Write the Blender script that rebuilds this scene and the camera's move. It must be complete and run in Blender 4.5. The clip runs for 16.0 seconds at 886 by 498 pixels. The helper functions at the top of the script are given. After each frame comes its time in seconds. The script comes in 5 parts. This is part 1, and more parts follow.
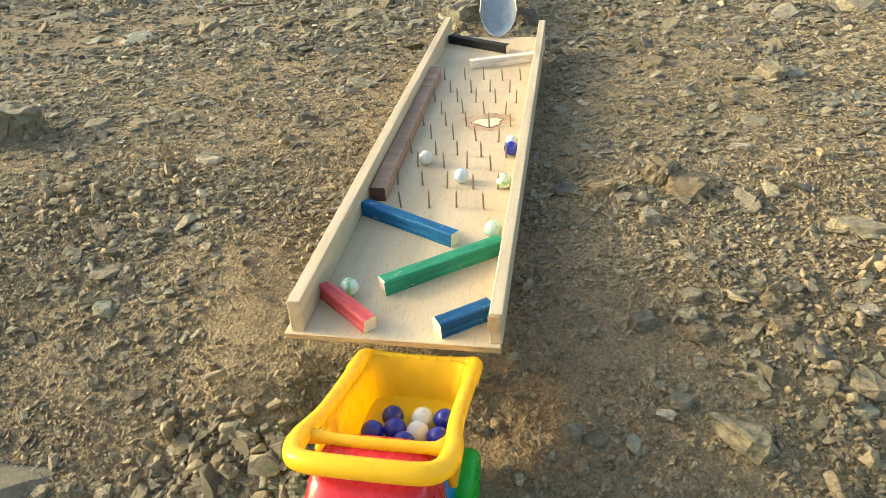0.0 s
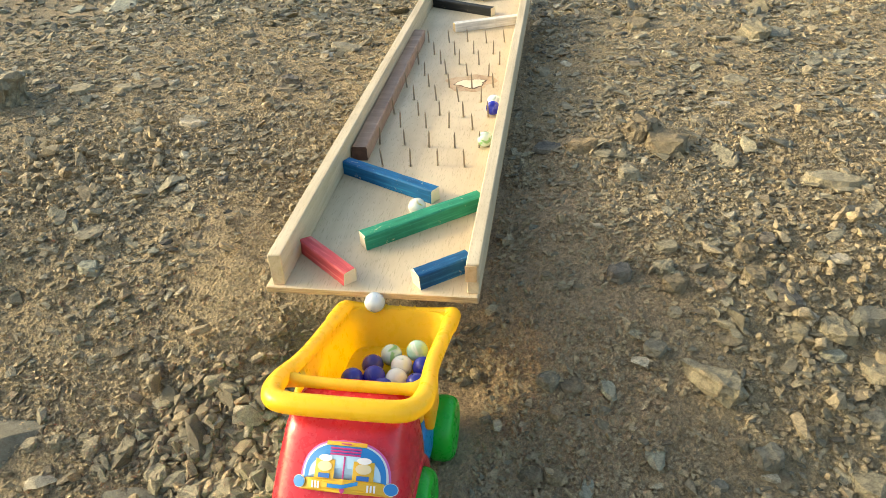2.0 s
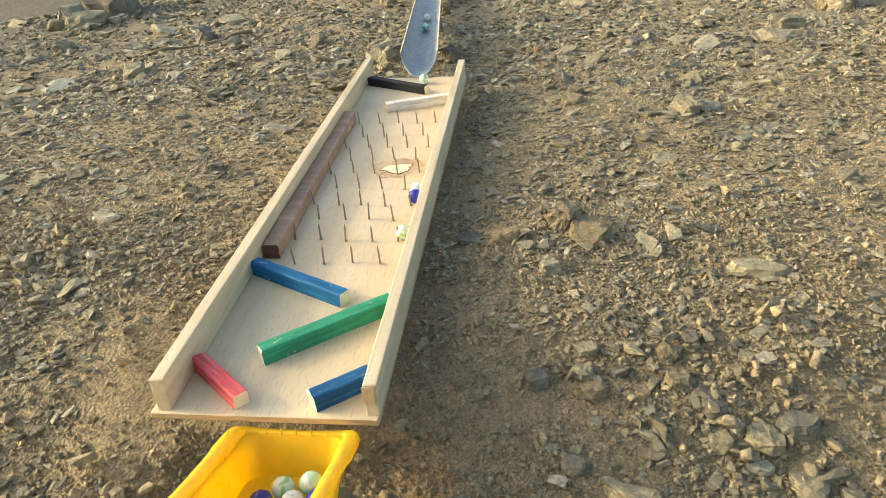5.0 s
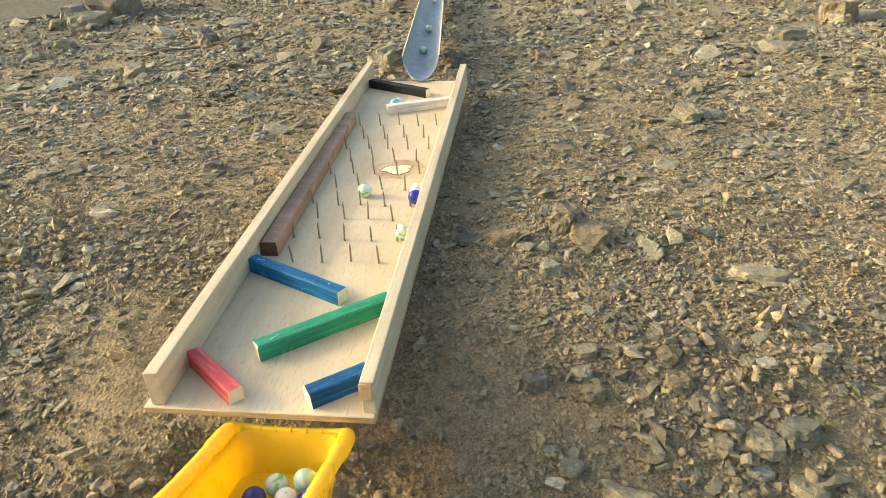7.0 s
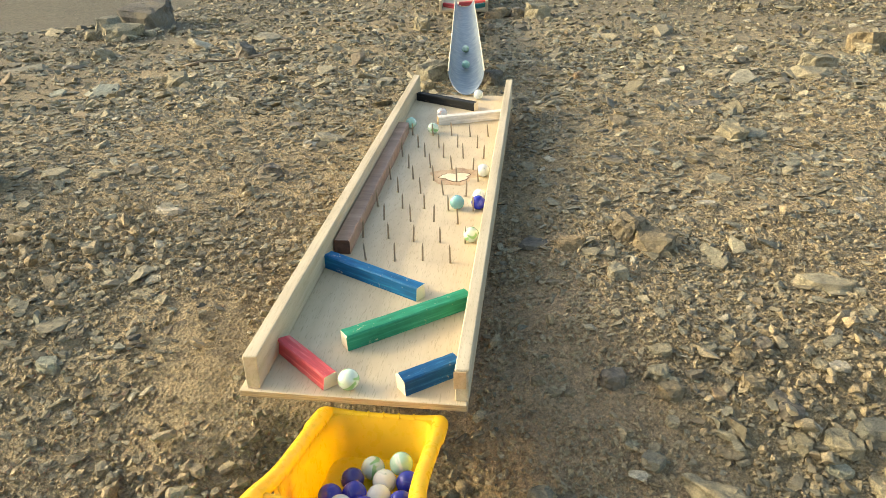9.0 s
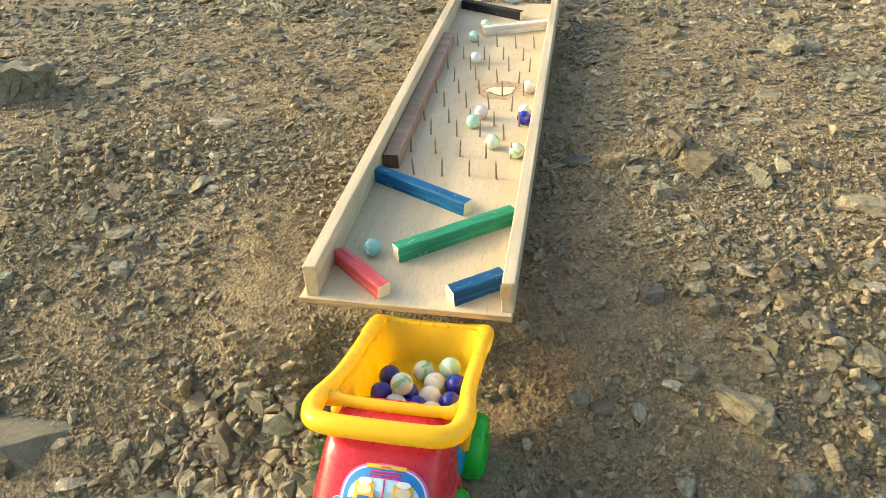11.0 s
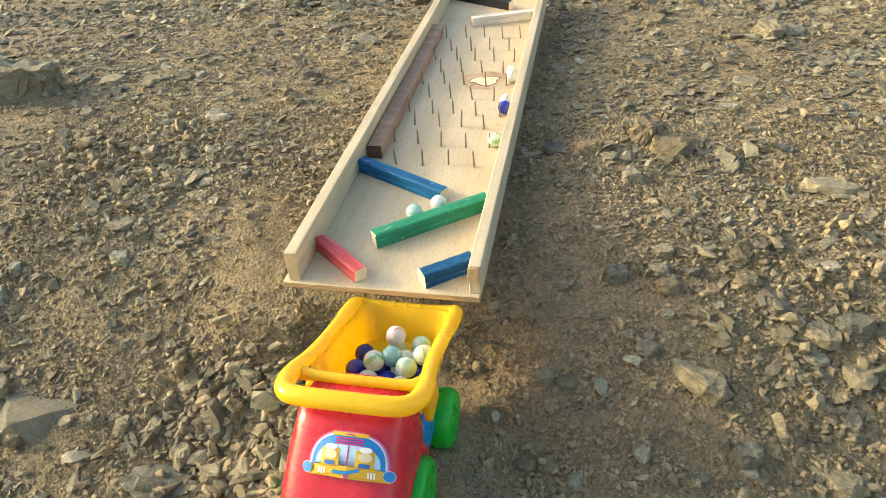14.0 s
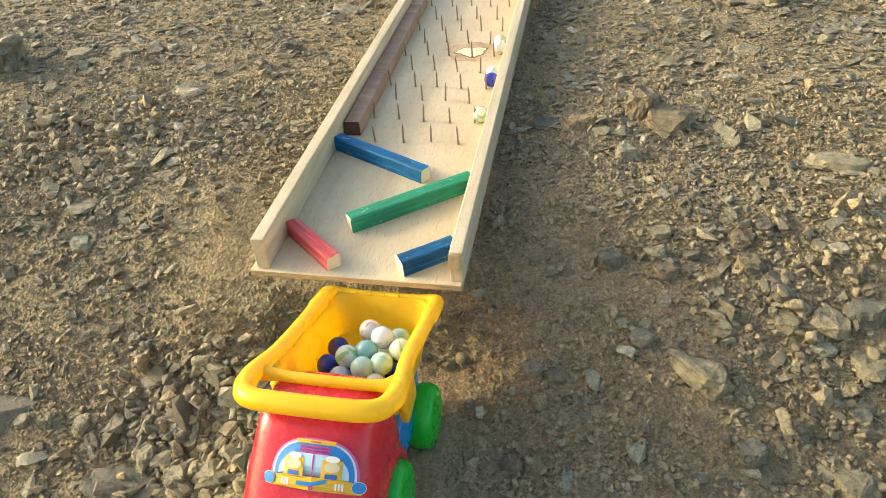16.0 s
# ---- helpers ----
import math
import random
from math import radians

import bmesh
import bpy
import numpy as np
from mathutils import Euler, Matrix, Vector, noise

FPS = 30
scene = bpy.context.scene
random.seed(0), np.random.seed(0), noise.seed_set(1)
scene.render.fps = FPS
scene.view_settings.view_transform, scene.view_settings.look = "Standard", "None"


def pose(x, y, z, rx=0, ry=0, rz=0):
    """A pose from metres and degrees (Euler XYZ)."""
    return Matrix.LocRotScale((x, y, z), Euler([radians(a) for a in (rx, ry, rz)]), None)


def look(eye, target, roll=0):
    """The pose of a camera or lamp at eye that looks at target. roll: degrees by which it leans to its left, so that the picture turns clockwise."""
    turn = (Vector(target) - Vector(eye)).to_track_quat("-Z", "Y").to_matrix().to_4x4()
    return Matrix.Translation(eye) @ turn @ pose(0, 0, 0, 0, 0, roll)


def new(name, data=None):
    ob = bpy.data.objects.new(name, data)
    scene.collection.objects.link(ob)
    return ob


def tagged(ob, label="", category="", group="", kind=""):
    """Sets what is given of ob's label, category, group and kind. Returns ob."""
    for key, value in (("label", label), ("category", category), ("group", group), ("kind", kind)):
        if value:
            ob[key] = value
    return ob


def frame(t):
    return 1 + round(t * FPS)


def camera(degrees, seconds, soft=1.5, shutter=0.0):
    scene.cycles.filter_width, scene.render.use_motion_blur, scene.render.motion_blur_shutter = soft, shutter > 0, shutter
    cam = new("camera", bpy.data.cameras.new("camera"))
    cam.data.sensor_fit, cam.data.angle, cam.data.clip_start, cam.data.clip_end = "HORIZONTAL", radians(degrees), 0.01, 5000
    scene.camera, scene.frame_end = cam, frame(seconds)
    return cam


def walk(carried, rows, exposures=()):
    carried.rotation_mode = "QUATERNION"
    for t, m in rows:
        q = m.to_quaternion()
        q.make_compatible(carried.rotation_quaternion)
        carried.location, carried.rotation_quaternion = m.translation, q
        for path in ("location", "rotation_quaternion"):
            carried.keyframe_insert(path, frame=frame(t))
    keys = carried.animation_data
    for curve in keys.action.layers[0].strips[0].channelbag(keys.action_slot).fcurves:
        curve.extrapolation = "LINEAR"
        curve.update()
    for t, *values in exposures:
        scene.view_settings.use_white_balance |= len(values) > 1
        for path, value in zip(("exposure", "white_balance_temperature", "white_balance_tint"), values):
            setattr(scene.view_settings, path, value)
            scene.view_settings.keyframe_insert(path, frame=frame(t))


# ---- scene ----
cam = camera(63.9, 16.0, soft=0.4)
# everything is laid out along the hillside: x across the tray, y up the slope, z square to the tray
SLOPE = pose(0, 0, 0, 10, 0, 0)
PATH = [
    (0, (0.198, -0.395, 0.334), (-0.122, 1.262, -0.74), -3.1),
    (0.5, (0.2, -0.39, 0.339), (-0.128, 1.272, -0.723), -3.2),
    (1, (0.204, -0.396, 0.329), (-0.101, 1.251, -0.764), -3.0),
    (1.5, (0.205, -0.405, 0.327), (-0.098, 1.229, -0.786), -3.0),
    (2, (0.212, -0.409, 0.324), (-0.089, 1.211, -0.809), -3.4),
    (2.5, (0.216, -0.408, 0.327), (-0.086, 1.208, -0.813), -3.8),
    (3, (0.22, -0.403, 0.327), (-0.082, 1.209, -0.819), -3.8),
    (3.5, (0.224, -0.397, 0.323), (-0.066, 1.213, -0.827), -3.6),
    (4, (0.231, -0.388, 0.325), (-0.036, 1.226, -0.826), -2.7),
    (4.5, (0.25, -0.356, 0.337), (0.014, 1.339, -0.697), -3.5),
    (5, (0.261, -0.351, 0.339), (0.022, 1.357, -0.674), -3.8),
    (7.3, (0.257, -0.352, 0.327), (0.027, 1.378, -0.651), -2.1),
    (7.5, (0.251, -0.355, 0.326), (0.018, 1.382, -0.638), -1.6),
    (8, (0.229, -0.367, 0.326), (-0.003, 1.387, -0.607), -0.8),
    (8.5, (0.206, -0.383, 0.325), (-0.044, 1.37, -0.605), -1.0),
    (9, (0.198, -0.384, 0.322), (-0.041, 1.368, -0.611), -1.1),
    (9.5, (0.196, -0.383, 0.321), (-0.043, 1.354, -0.641), -1.2),
    (10, (0.192, -0.392, 0.327), (-0.082, 1.298, -0.707), -2.0),
    (10.2, (0.189, -0.395, 0.329), (-0.096, 1.268, -0.745), -1.9),
    (12.3, (0.207, -0.412, 0.358), (-0.152, 1.165, -0.818), -3.0),
    (12.5, (0.213, -0.416, 0.359), (-0.151, 1.162, -0.815), -3.1),
    (13, (0.221, -0.424, 0.363), (-0.147, 1.154, -0.809), -3.5),
    (13.5, (0.23, -0.42, 0.362), (-0.139, 1.152, -0.818), -3.6),
    (14, (0.231, -0.422, 0.359), (-0.133, 1.147, -0.826), -3.8),
    (14.5, (0.231, -0.422, 0.358), (-0.125, 1.142, -0.837), -3.9),
    (15, (0.231, -0.419, 0.353), (-0.119, 1.135, -0.857), -3.8),
    (15.5, (0.229, -0.407, 0.351), (-0.125, 1.139, -0.867), -3.6),
    (16, (0.235, -0.383, 0.339), (-0.113, 1.147, -0.902), -4.1),
]
walk(cam, [(t, SLOPE @ look(eye, target, roll)) for t, eye, target, roll in PATH], [(0.0, 1.32, 7000, 4), (16.0, 1.32, 7000, 4)])

# ---- light ----
world = bpy.data.worlds.new("sky")
scene.world = world
world.use_nodes = True
wn = world.node_tree.nodes
sky = wn.new("ShaderNodeTexSky")
sky.sky_type = "NISHITA"
sky.sun_disc = False
sky.sun_elevation = radians(21)
sky.sun_rotation = radians(270)
sky.air_density = 1.0
sky.dust_density = 4.0
sky.ozone_density = 0.6
wn["Background"].inputs["Strength"].default_value = 0.165
world.node_tree.links.new(sky.outputs[0], wn["Background"].inputs["Color"])
sun = new("sun", bpy.data.lights.new("sun", "SUN"))
sun.data.energy = 1.0
sun.data.angle = radians(1.5)
sun.data.color = (1.0, 0.87, 0.61)
sun.matrix_world = SLOPE @ look((-2.85, 0.12, 1.1), (0, 0, 0))


# ---- materials ----
def material(name, base, rough=0.6, metal=0.0, **more):
    m = bpy.data.materials.new(name)
    m.use_nodes = True
    b = m.node_tree.nodes["Principled BSDF"]
    b.inputs["Base Color"].default_value = (*base, 1)
    b.inputs["Roughness"].default_value = rough
    b.inputs["Metallic"].default_value = metal
    for key, value in more.items():
        b.inputs[key.replace("_", " ")].default_value = value
    return m


def tools(m):
    nt = m.node_tree

    def add(kind, **sets):
        n = nt.nodes.new(kind)
        for key, value in sets.items():
            if key in n.inputs:
                n.inputs[key].default_value = value
            else:
                setattr(n, key, value)
        return n

    def link(a, b):
        nt.links.new(a, b)

    return nt.nodes["Principled BSDF"], add, link


def ramp_set(node, stops):
    els = node.color_ramp.elements
    while len(els) > 1:
        els.remove(els[-1])
    els[0].position, els[0].color = stops[0][0], (*stops[0][1], 1)
    for p, c in stops[1:]:
        e = els.new(p)
        e.color = (*c, 1)


def noise_ramp(add, link, vector, scale, stops, detail=6.0, rough=0.6, distort=0.0):
    n = add("ShaderNodeTexNoise", Scale=scale, Detail=detail, Roughness=rough, Distortion=distort)
    r = add("ShaderNodeValToRGB")
    ramp_set(r, stops)
    link(vector, n.inputs["Vector"])
    link(n.outputs["Fac"], r.inputs["Fac"])
    return n, r


def mixed(add, link, kind, fac, a, b):
    m = add("ShaderNodeMix", data_type="RGBA", blend_type=kind)
    for k, v in ((0, fac), (6, a), (7, b)):
        if hasattr(v, "is_linked"):
            link(v, m.inputs[k])
        elif k == 0:
            m.inputs[k].default_value = v
        else:
            m.inputs[k].default_value = (*v, 1)
    return m.outputs[2]


def bumped(add, link, bsdf, height, strength, distance):
    b = add("ShaderNodeBump", Strength=strength, Distance=distance)
    link(height, b.inputs["Height"])
    link(b.outputs["Normal"], bsdf.inputs["Normal"])
    return b


def dirt_material():
    m = material("dry_dirt", (0.3, 0.24, 0.17), 0.95)
    b, add, link = tools(m)
    co = add("ShaderNodeTexCoord").outputs["Object"]
    n1, big = noise_ramp(add, link, co, 3.2, [(0.3, (0.285, 0.225, 0.135)), (0.5, (0.355, 0.286, 0.175)), (0.7, (0.42, 0.345, 0.215))], 5)
    n2, fine = noise_ramp(add, link, co, 300, [(0.34, (0.6, 0.59, 0.57)), (0.5, (0.98, 0.96, 0.93)), (0.66, (1.32, 1.29, 1.22))], 6, 0.8)
    # browner, redder seam of soil runs down beside the tray, lightened against its shade
    seam = add("ShaderNodeVectorMath", operation="DISTANCE")
    squash = add("ShaderNodeMapping")
    squash.inputs["Scale"].default_value = (1.0, 0.4, 0.0)
    wav = add("ShaderNodeTexNoise", Scale=16.0, Detail=4.0)
    link(co, wav.inputs["Vector"])
    bent = mixed(add, link, "LINEAR_LIGHT", 0.06, co, wav.outputs["Color"])
    link(bent, squash.inputs["Vector"])
    link(squash.outputs[0], seam.inputs[0])
    seam.inputs[1].default_value = (0.215, 0.01, 0.0)
    soil_lift = add("ShaderNodeMapRange", interpolation_type="SMOOTHSTEP")
    for k, val in ((1, 0.03), (2, 0.16), (3, 0.85), (4, 0.0)):
        soil_lift.inputs[k].default_value = val
    link(seam.outputs["Value"], soil_lift.inputs[0])
    # paler than the dirt around it, to lift the tray's shadow by colour
    earth = mixed(add, link, "MIX", soil_lift.outputs[0], big.outputs["Color"], (0.45, 0.33, 0.205))
    v = add("ShaderNodeTexVoronoi", Scale=330.0, Randomness=1.0)
    link(co, v.inputs["Vector"])
    grit = add("ShaderNodeValToRGB")
    ramp_set(grit, [(0.0, (0.55, 0.55, 0.55)), (0.5, (1.0, 0.98, 0.94)), (1.0, (1.3, 1.25, 1.18))])
    link(v.outputs["Color"], grit.inputs["Fac"])
    c = mixed(add, link, "MULTIPLY", 0.9, earth, fine.outputs["Color"])
    c = mixed(add, link, "MULTIPLY", 0.5, c, grit.outputs["Color"])
    n5, grain = noise_ramp(add, link, co, 1300, [(0.32, (0.5, 0.5, 0.5)), (0.5, (1, 1, 1)), (0.68, (1.5, 1.48, 1.42))], 3, 0.7)
    c = mixed(add, link, "MULTIPLY", 0.8, c, grain.outputs["Color"])
    # slate debris carpets the hillside away from the trodden spot
    far = add("ShaderNodeVectorMath", operation="DISTANCE")
    link(co, far.inputs[0])
    far.inputs[1].default_value = (0.1, 0.9, 0)
    reach = add("ShaderNodeMapRange", interpolation_type="SMOOTHSTEP")
    for k, val in ((1, 0.4), (2, 2.2), (3, 0.0), (4, 0.93)):
        reach.inputs[k].default_value = val
    link(far.outputs["Value"], reach.inputs[0])
    v2 = add("ShaderNodeTexVoronoi", Scale=75.0, Randomness=1.0)
    link(co, v2.inputs["Vector"])
    slate = add("ShaderNodeValToRGB")
    ramp_set(slate, [(0.1, (0.055, 0.053, 0.041)), (0.4, (0.122, 0.111, 0.077)), (0.6, (0.097, 0.093, 0.069)), (0.9, (0.175, 0.156, 0.11))])
    link(v2.outputs["Color"], slate.inputs["Fac"])
    c = mixed(add, link, "MIX", reach.outputs[0], c, slate.outputs["Color"])
    link(c, b.inputs["Base Color"])
    h = add("ShaderNodeMath", operation="ADD")
    link(v.outputs["Distance"], h.inputs[0])
    link(n2.outputs["Fac"], h.inputs[1])
    bumped(add, link, b, h.outputs[0], 1.0, 0.0036)
    return m


def stone_material(name, island, tones, scale=1.0):
    """Slate and sandstone fragments: one tone a piece, streaked and dusty."""
    m = material(name, (0.25, 0.22, 0.17), 0.85)
    b, add, link = tools(m)
    co = add("ShaderNodeTexCoord").outputs["Object"]
    if island:
        rnd = add("ShaderNodeNewGeometry").outputs["Random Per Island"]
    else:
        rnd = add("ShaderNodeObjectInfo").outputs["Random"]
    tone = add("ShaderNodeValToRGB")
    ramp_set(tone, [(i / (len(tones) - 1), c) for i, c in enumerate(tones)])
    link(rnd, tone.inputs["Fac"])
    n1, streak = noise_ramp(add, link, co, 170 * scale, [(0.32, (0.42, 0.41, 0.39)), (0.51, (1, 0.98, 0.95)), (0.7, (1.55, 1.5, 1.38))], 9, 0.78, 0.6)
    n2, dust = noise_ramp(add, link, co, 14 * scale, [(0.42, (0, 0, 0)), (0.62, (1, 1, 1))], 5)
    n4, patch = noise_ramp(add, link, co, 38 * scale, [(0.32, (0.68, 0.68, 0.66)), (0.5, (1, 1, 0.98)), (0.68, (1.22, 1.18, 1.08))], 6, 0.6, 1.0)
    c = mixed(add, link, "MULTIPLY", 1.0, tone.outputs["Color"], streak.outputs["Color"])
    c = mixed(add, link, "MULTIPLY", 0.8, c, patch.outputs["Color"])
    n5, grain = noise_ramp(add, link, co, 1000, [(0.32, (0.55, 0.55, 0.55)), (0.5, (1, 1, 1)), (0.68, (1.45, 1.43, 1.38))], 3, 0.7)
    c = mixed(add, link, "MULTIPLY", 0.7, c, grain.outputs["Color"])
    dm = add("ShaderNodeMath", operation="MULTIPLY")
    dm.inputs[1].default_value = 0.36
    link(dust.outputs["Color"], dm.inputs[0])
    c = mixed(add, link, "MIX", dm.outputs[0], c, (0.29, 0.24, 0.148))
    link(c, b.inputs["Base Color"])
    bumped(add, link, b, n1.outputs["Fac"], 1.0, 0.0024 / scale)
    return m


def wood_material(name, tones, along=(60, 3, 60), fleck=0.35, rough=0.55):
    m = material(name, tones[1], rough)
    b, add, link = tools(m)
    co = add("ShaderNodeTexCoord").outputs["Object"]
    mp = add("ShaderNodeMapping")
    mp.inputs["Scale"].default_value = along
    link(co, mp.inputs["Vector"])
    n1, grain = noise_ramp(add, link, mp.outputs[0], 1.0, [(0.28, tones[0]), (0.5, tones[1]), (0.72, tones[2])], 6, 0.6, 0.6)
    mp2 = add("ShaderNodeMapping")
    mp2.inputs["Scale"].default_value = [a * 13 if a == max(along) else a * 22 for a in along]
    link(co, mp2.inputs["Vector"])
    n2, spots = noise_ramp(add, link, mp2.outputs[0], 1.0, [(0.35, (0.5, 0.45, 0.38)), (0.43, (1, 1, 1))], 3, 0.6)
    n3, stain = noise_ramp(add, link, co, 9.0, [(0.35, (0.86, 0.84, 0.8)), (0.6, (1.04, 1.03, 1.0))], 5)
    c = mixed(add, link, "MULTIPLY", fleck, grain.outputs["Color"], spots.outputs["Color"])
    c = mixed(add, link, "MULTIPLY", 1.0, c, stain.outputs["Color"])
    link(c, b.inputs["Base Color"])
    bumped(add, link, b, n1.outputs["Fac"], 0.35, 0.0006)
    return m


def paint_wood_material(name, deep, pale, bare):
    """Thin brushed paint on a batten, rubbed off in places."""
    m = material(name, deep, 0.66, Specular_IOR_Level=0.25)
    b, add, link = tools(m)
    co = add("ShaderNodeTexCoord").outputs["Object"]
    mp = add("ShaderNodeMapping")
    mp.inputs["Scale"].default_value = (20, 320, 320)
    link(co, mp.inputs["Vector"])
    n1, brush = noise_ramp(add, link, mp.outputs[0], 1.0, [(0.3, tuple(v * 0.72 for v in deep)), (0.52, deep), (0.74, pale)], 5, 0.65, 0.3)
    n2, worn = noise_ramp(add, link, co, 130, [(0.61, (0, 0, 0)), (0.66, (1, 1, 1))], 7, 0.75, 0.5)
    n3, big = noise_ramp(add, link, co, 45, [(0.35, (0.82, 0.82, 0.82)), (0.65, (1.12, 1.12, 1.12))], 4)
    c = mixed(add, link, "MULTIPLY", 1.0, brush.outputs["Color"], big.outputs["Color"])
    c = mixed(add, link, "MIX", worn.outputs["Color"], c, bare)
    link(c, b.inputs["Base Color"])
    bumped(add, link, b, n1.outputs["Fac"], 0.5, 0.0006)
    return m


def plastic_material(name, base, rough=0.32, scatter=0.0):
    m = material(name, base, rough)
    b, add, link = tools(m)
    co = add("ShaderNodeTexCoord").outputs["Object"]
    n1, scuff = noise_ramp(add, link, co, 55, [(0.35, (0.92, 0.92, 0.92)), (0.62, (1.03, 1.03, 1.03))], 6)
    n2, ro = noise_ramp(add, link, co, 160, [(0.35, (rough * 0.8,) * 3), (0.7, (rough * 1.35,) * 3)], 4)
    n3, dust = noise_ramp(add, link, co, 500, [(0.66, (0, 0, 0)), (0.78, (0.35, 0.35, 0.35))], 5)
    c = mixed(add, link, "MULTIPLY", 1.0, base, scuff.outputs["Color"])
    c = mixed(add, link, "MIX", dust.outputs["Color"], c, tuple(min(1, v * 0.8 + 0.1) for v in base))
    link(c, b.inputs["Base Color"])
    link(ro.outputs["Color"], b.inputs["Roughness"])
    if scatter:
        b.inputs["Subsurface Weight"].default_value = scatter
        b.inputs["Subsurface Scale"].default_value = 0.004
        b.inputs["Subsurface Radius"].default_value = (1.0, 0.6, 0.25)
    bumped(add, link, b, n1.outputs["Fac"], 0.08, 0.0006)
    return m


def translucent(m, colour, share):
    """Thin plastic that lets some of the sun through."""
    nt = m.node_tree
    out, b = nt.nodes["Material Output"], nt.nodes["Principled BSDF"]
    tr, mix = nt.nodes.new("ShaderNodeBsdfTranslucent"), nt.nodes.new("ShaderNodeMixShader")
    tr.inputs["Color"].default_value = (*colour, 1)
    mix.inputs["Fac"].default_value = share
    nt.links.new(b.outputs[0], mix.inputs[1])
    nt.links.new(tr.outputs[0], mix.inputs[2])
    nt.links.new(mix.outputs[0], out.inputs["Surface"])
    return m


def marble_material(name, body, swirl, amount, clear=0.15):
    m = material(name, body, 0.06, IOR=1.5)
    b, add, link = tools(m)
    co = add("ShaderNodeTexCoord").outputs["Object"]
    n1, band = noise_ramp(add, link, co, 62, [(amount - 0.05, swirl), (amount + 0.03, body)], 2, 0.45, 1.6)
    n2, cloud = noise_ramp(add, link, co, 120, [(0.3, (0.86, 0.88, 0.88)), (0.7, (1.05, 1.05, 1.05))], 3)
    c = mixed(add, link, "MULTIPLY", 1.0, band.outputs["Color"], cloud.outputs["Color"])
    link(c, b.inputs["Base Color"])
    b.inputs["Transmission Weight"].default_value = clear
    b.inputs["Coat Weight"].default_value = 0.4
    b.inputs["Coat Roughness"].default_value = 0.03
    b.inputs["Subsurface Weight"].default_value = 0.3
    b.inputs["Subsurface Scale"].default_value = 0.003
    b.inputs["Subsurface Radius"].default_value = (1, 1, 0.9)
    return m


def zinc_material():
    m = material("weathered_zinc", (0.2, 0.24, 0.28), 0.5, 0.15)
    b, add, link = tools(m)
    co = add("ShaderNodeTexCoord").outputs["Object"]
    n1, c1 = noise_ramp(add, link, co, 38, [(0.3, (0.13, 0.165, 0.2)), (0.55, (0.17, 0.21, 0.245)), (0.75, (0.22, 0.255, 0.28))], 7)
    n2, r1 = noise_ramp(add, link, co, 90, [(0.3, (0.3, 0.3, 0.3)), (0.7, (0.55, 0.55, 0.55))], 5)
    link(c1.outputs["Color"], b.inputs["Base Color"])
    link(r1.outputs["Color"], b.inputs["Roughness"])
    bumped(add, link, b, n1.outputs["Fac"], 0.06, 0.001)
    return m


TONES = [(0.058, 0.06, 0.051), (0.27, 0.24, 0.162), (0.15, 0.152, 0.124), (0.37, 0.335, 0.232), (0.09, 0.086, 0.076), (0.29, 0.265, 0.188), (0.2, 0.158, 0.108), (0.21, 0.222, 0.182), (0.3, 0.265, 0.18), (0.46, 0.43, 0.335)]
M_DIRT = dirt_material()
M_CHIP = stone_material("slate_chips", True, TONES)
M_CRUMB = stone_material("earth_crumbs", True, [(0.28, 0.228, 0.15), (0.39, 0.318, 0.2), (0.33, 0.273, 0.178), (0.43, 0.36, 0.237), (0.3, 0.25, 0.17), (0.37, 0.308, 0.2)])
M_GREY = stone_material("grey_slate", False, [(0.195, 0.183, 0.14), (0.255, 0.24, 0.182), (0.225, 0.208, 0.152)])
M_TAN = stone_material("tan_stone", False, [(0.3, 0.265, 0.18), (0.26, 0.235, 0.16), (0.345, 0.31, 0.22)])
M_BROWN = stone_material("brown_stone", False, [(0.2, 0.16, 0.1), (0.245, 0.2, 0.125), (0.165, 0.14, 0.1)])
M_DARK = stone_material("dark_slate", False, [(0.118, 0.112, 0.1), (0.15, 0.137, 0.118)])
M_PALE = stone_material("pale_stone", False, [(0.42, 0.385, 0.31), (0.36, 0.35, 0.3), (0.45, 0.4, 0.31)])
M_STICK = wood_material("dry_stick_bark", [(0.11, 0.08, 0.05), (0.17, 0.125, 0.08), (0.24, 0.18, 0.12)], (90, 90, 90), 0.4)
M_SLAB = stone_material("blue_grey_slate", False, [(0.135, 0.14, 0.12), (0.165, 0.167, 0.14)])
M_PALEGREEN = stone_material("pale_green_slate", False, [(0.29, 0.31, 0.25), (0.34, 0.35, 0.28)])
M_RUST = stone_material("rusty_stone", False, [(0.33, 0.245, 0.14), (0.28, 0.2, 0.125)])
M_TRAY = wood_material("pale_plywood", [(0.57, 0.465, 0.31), (0.61, 0.505, 0.345), (0.645, 0.54, 0.38)], (70, 5, 70), 0.42)
M_RAIL = wood_material("pale_softwood", [(0.42, 0.35, 0.23), (0.54, 0.46, 0.32), (0.61, 0.535, 0.39)], (160, 9, 160), 0.5)
M_END = wood_material("end_grain", [(0.5, 0.34, 0.17), (0.62, 0.46, 0.27), (0.7, 0.54, 0.34)], (140, 140, 140), 0.5)
M_PLY = wood_material("plywood_edge", [(0.3, 0.2, 0.1), (0.52, 0.38, 0.21), (0.64, 0.5, 0.31)], (30, 30, 700), 0.5)
M_KNOT = wood_material("knot_wood", [(0.32, 0.18, 0.09), (0.54, 0.38, 0.23), (0.6, 0.46, 0.3)], (130, 60, 60), 0.4)
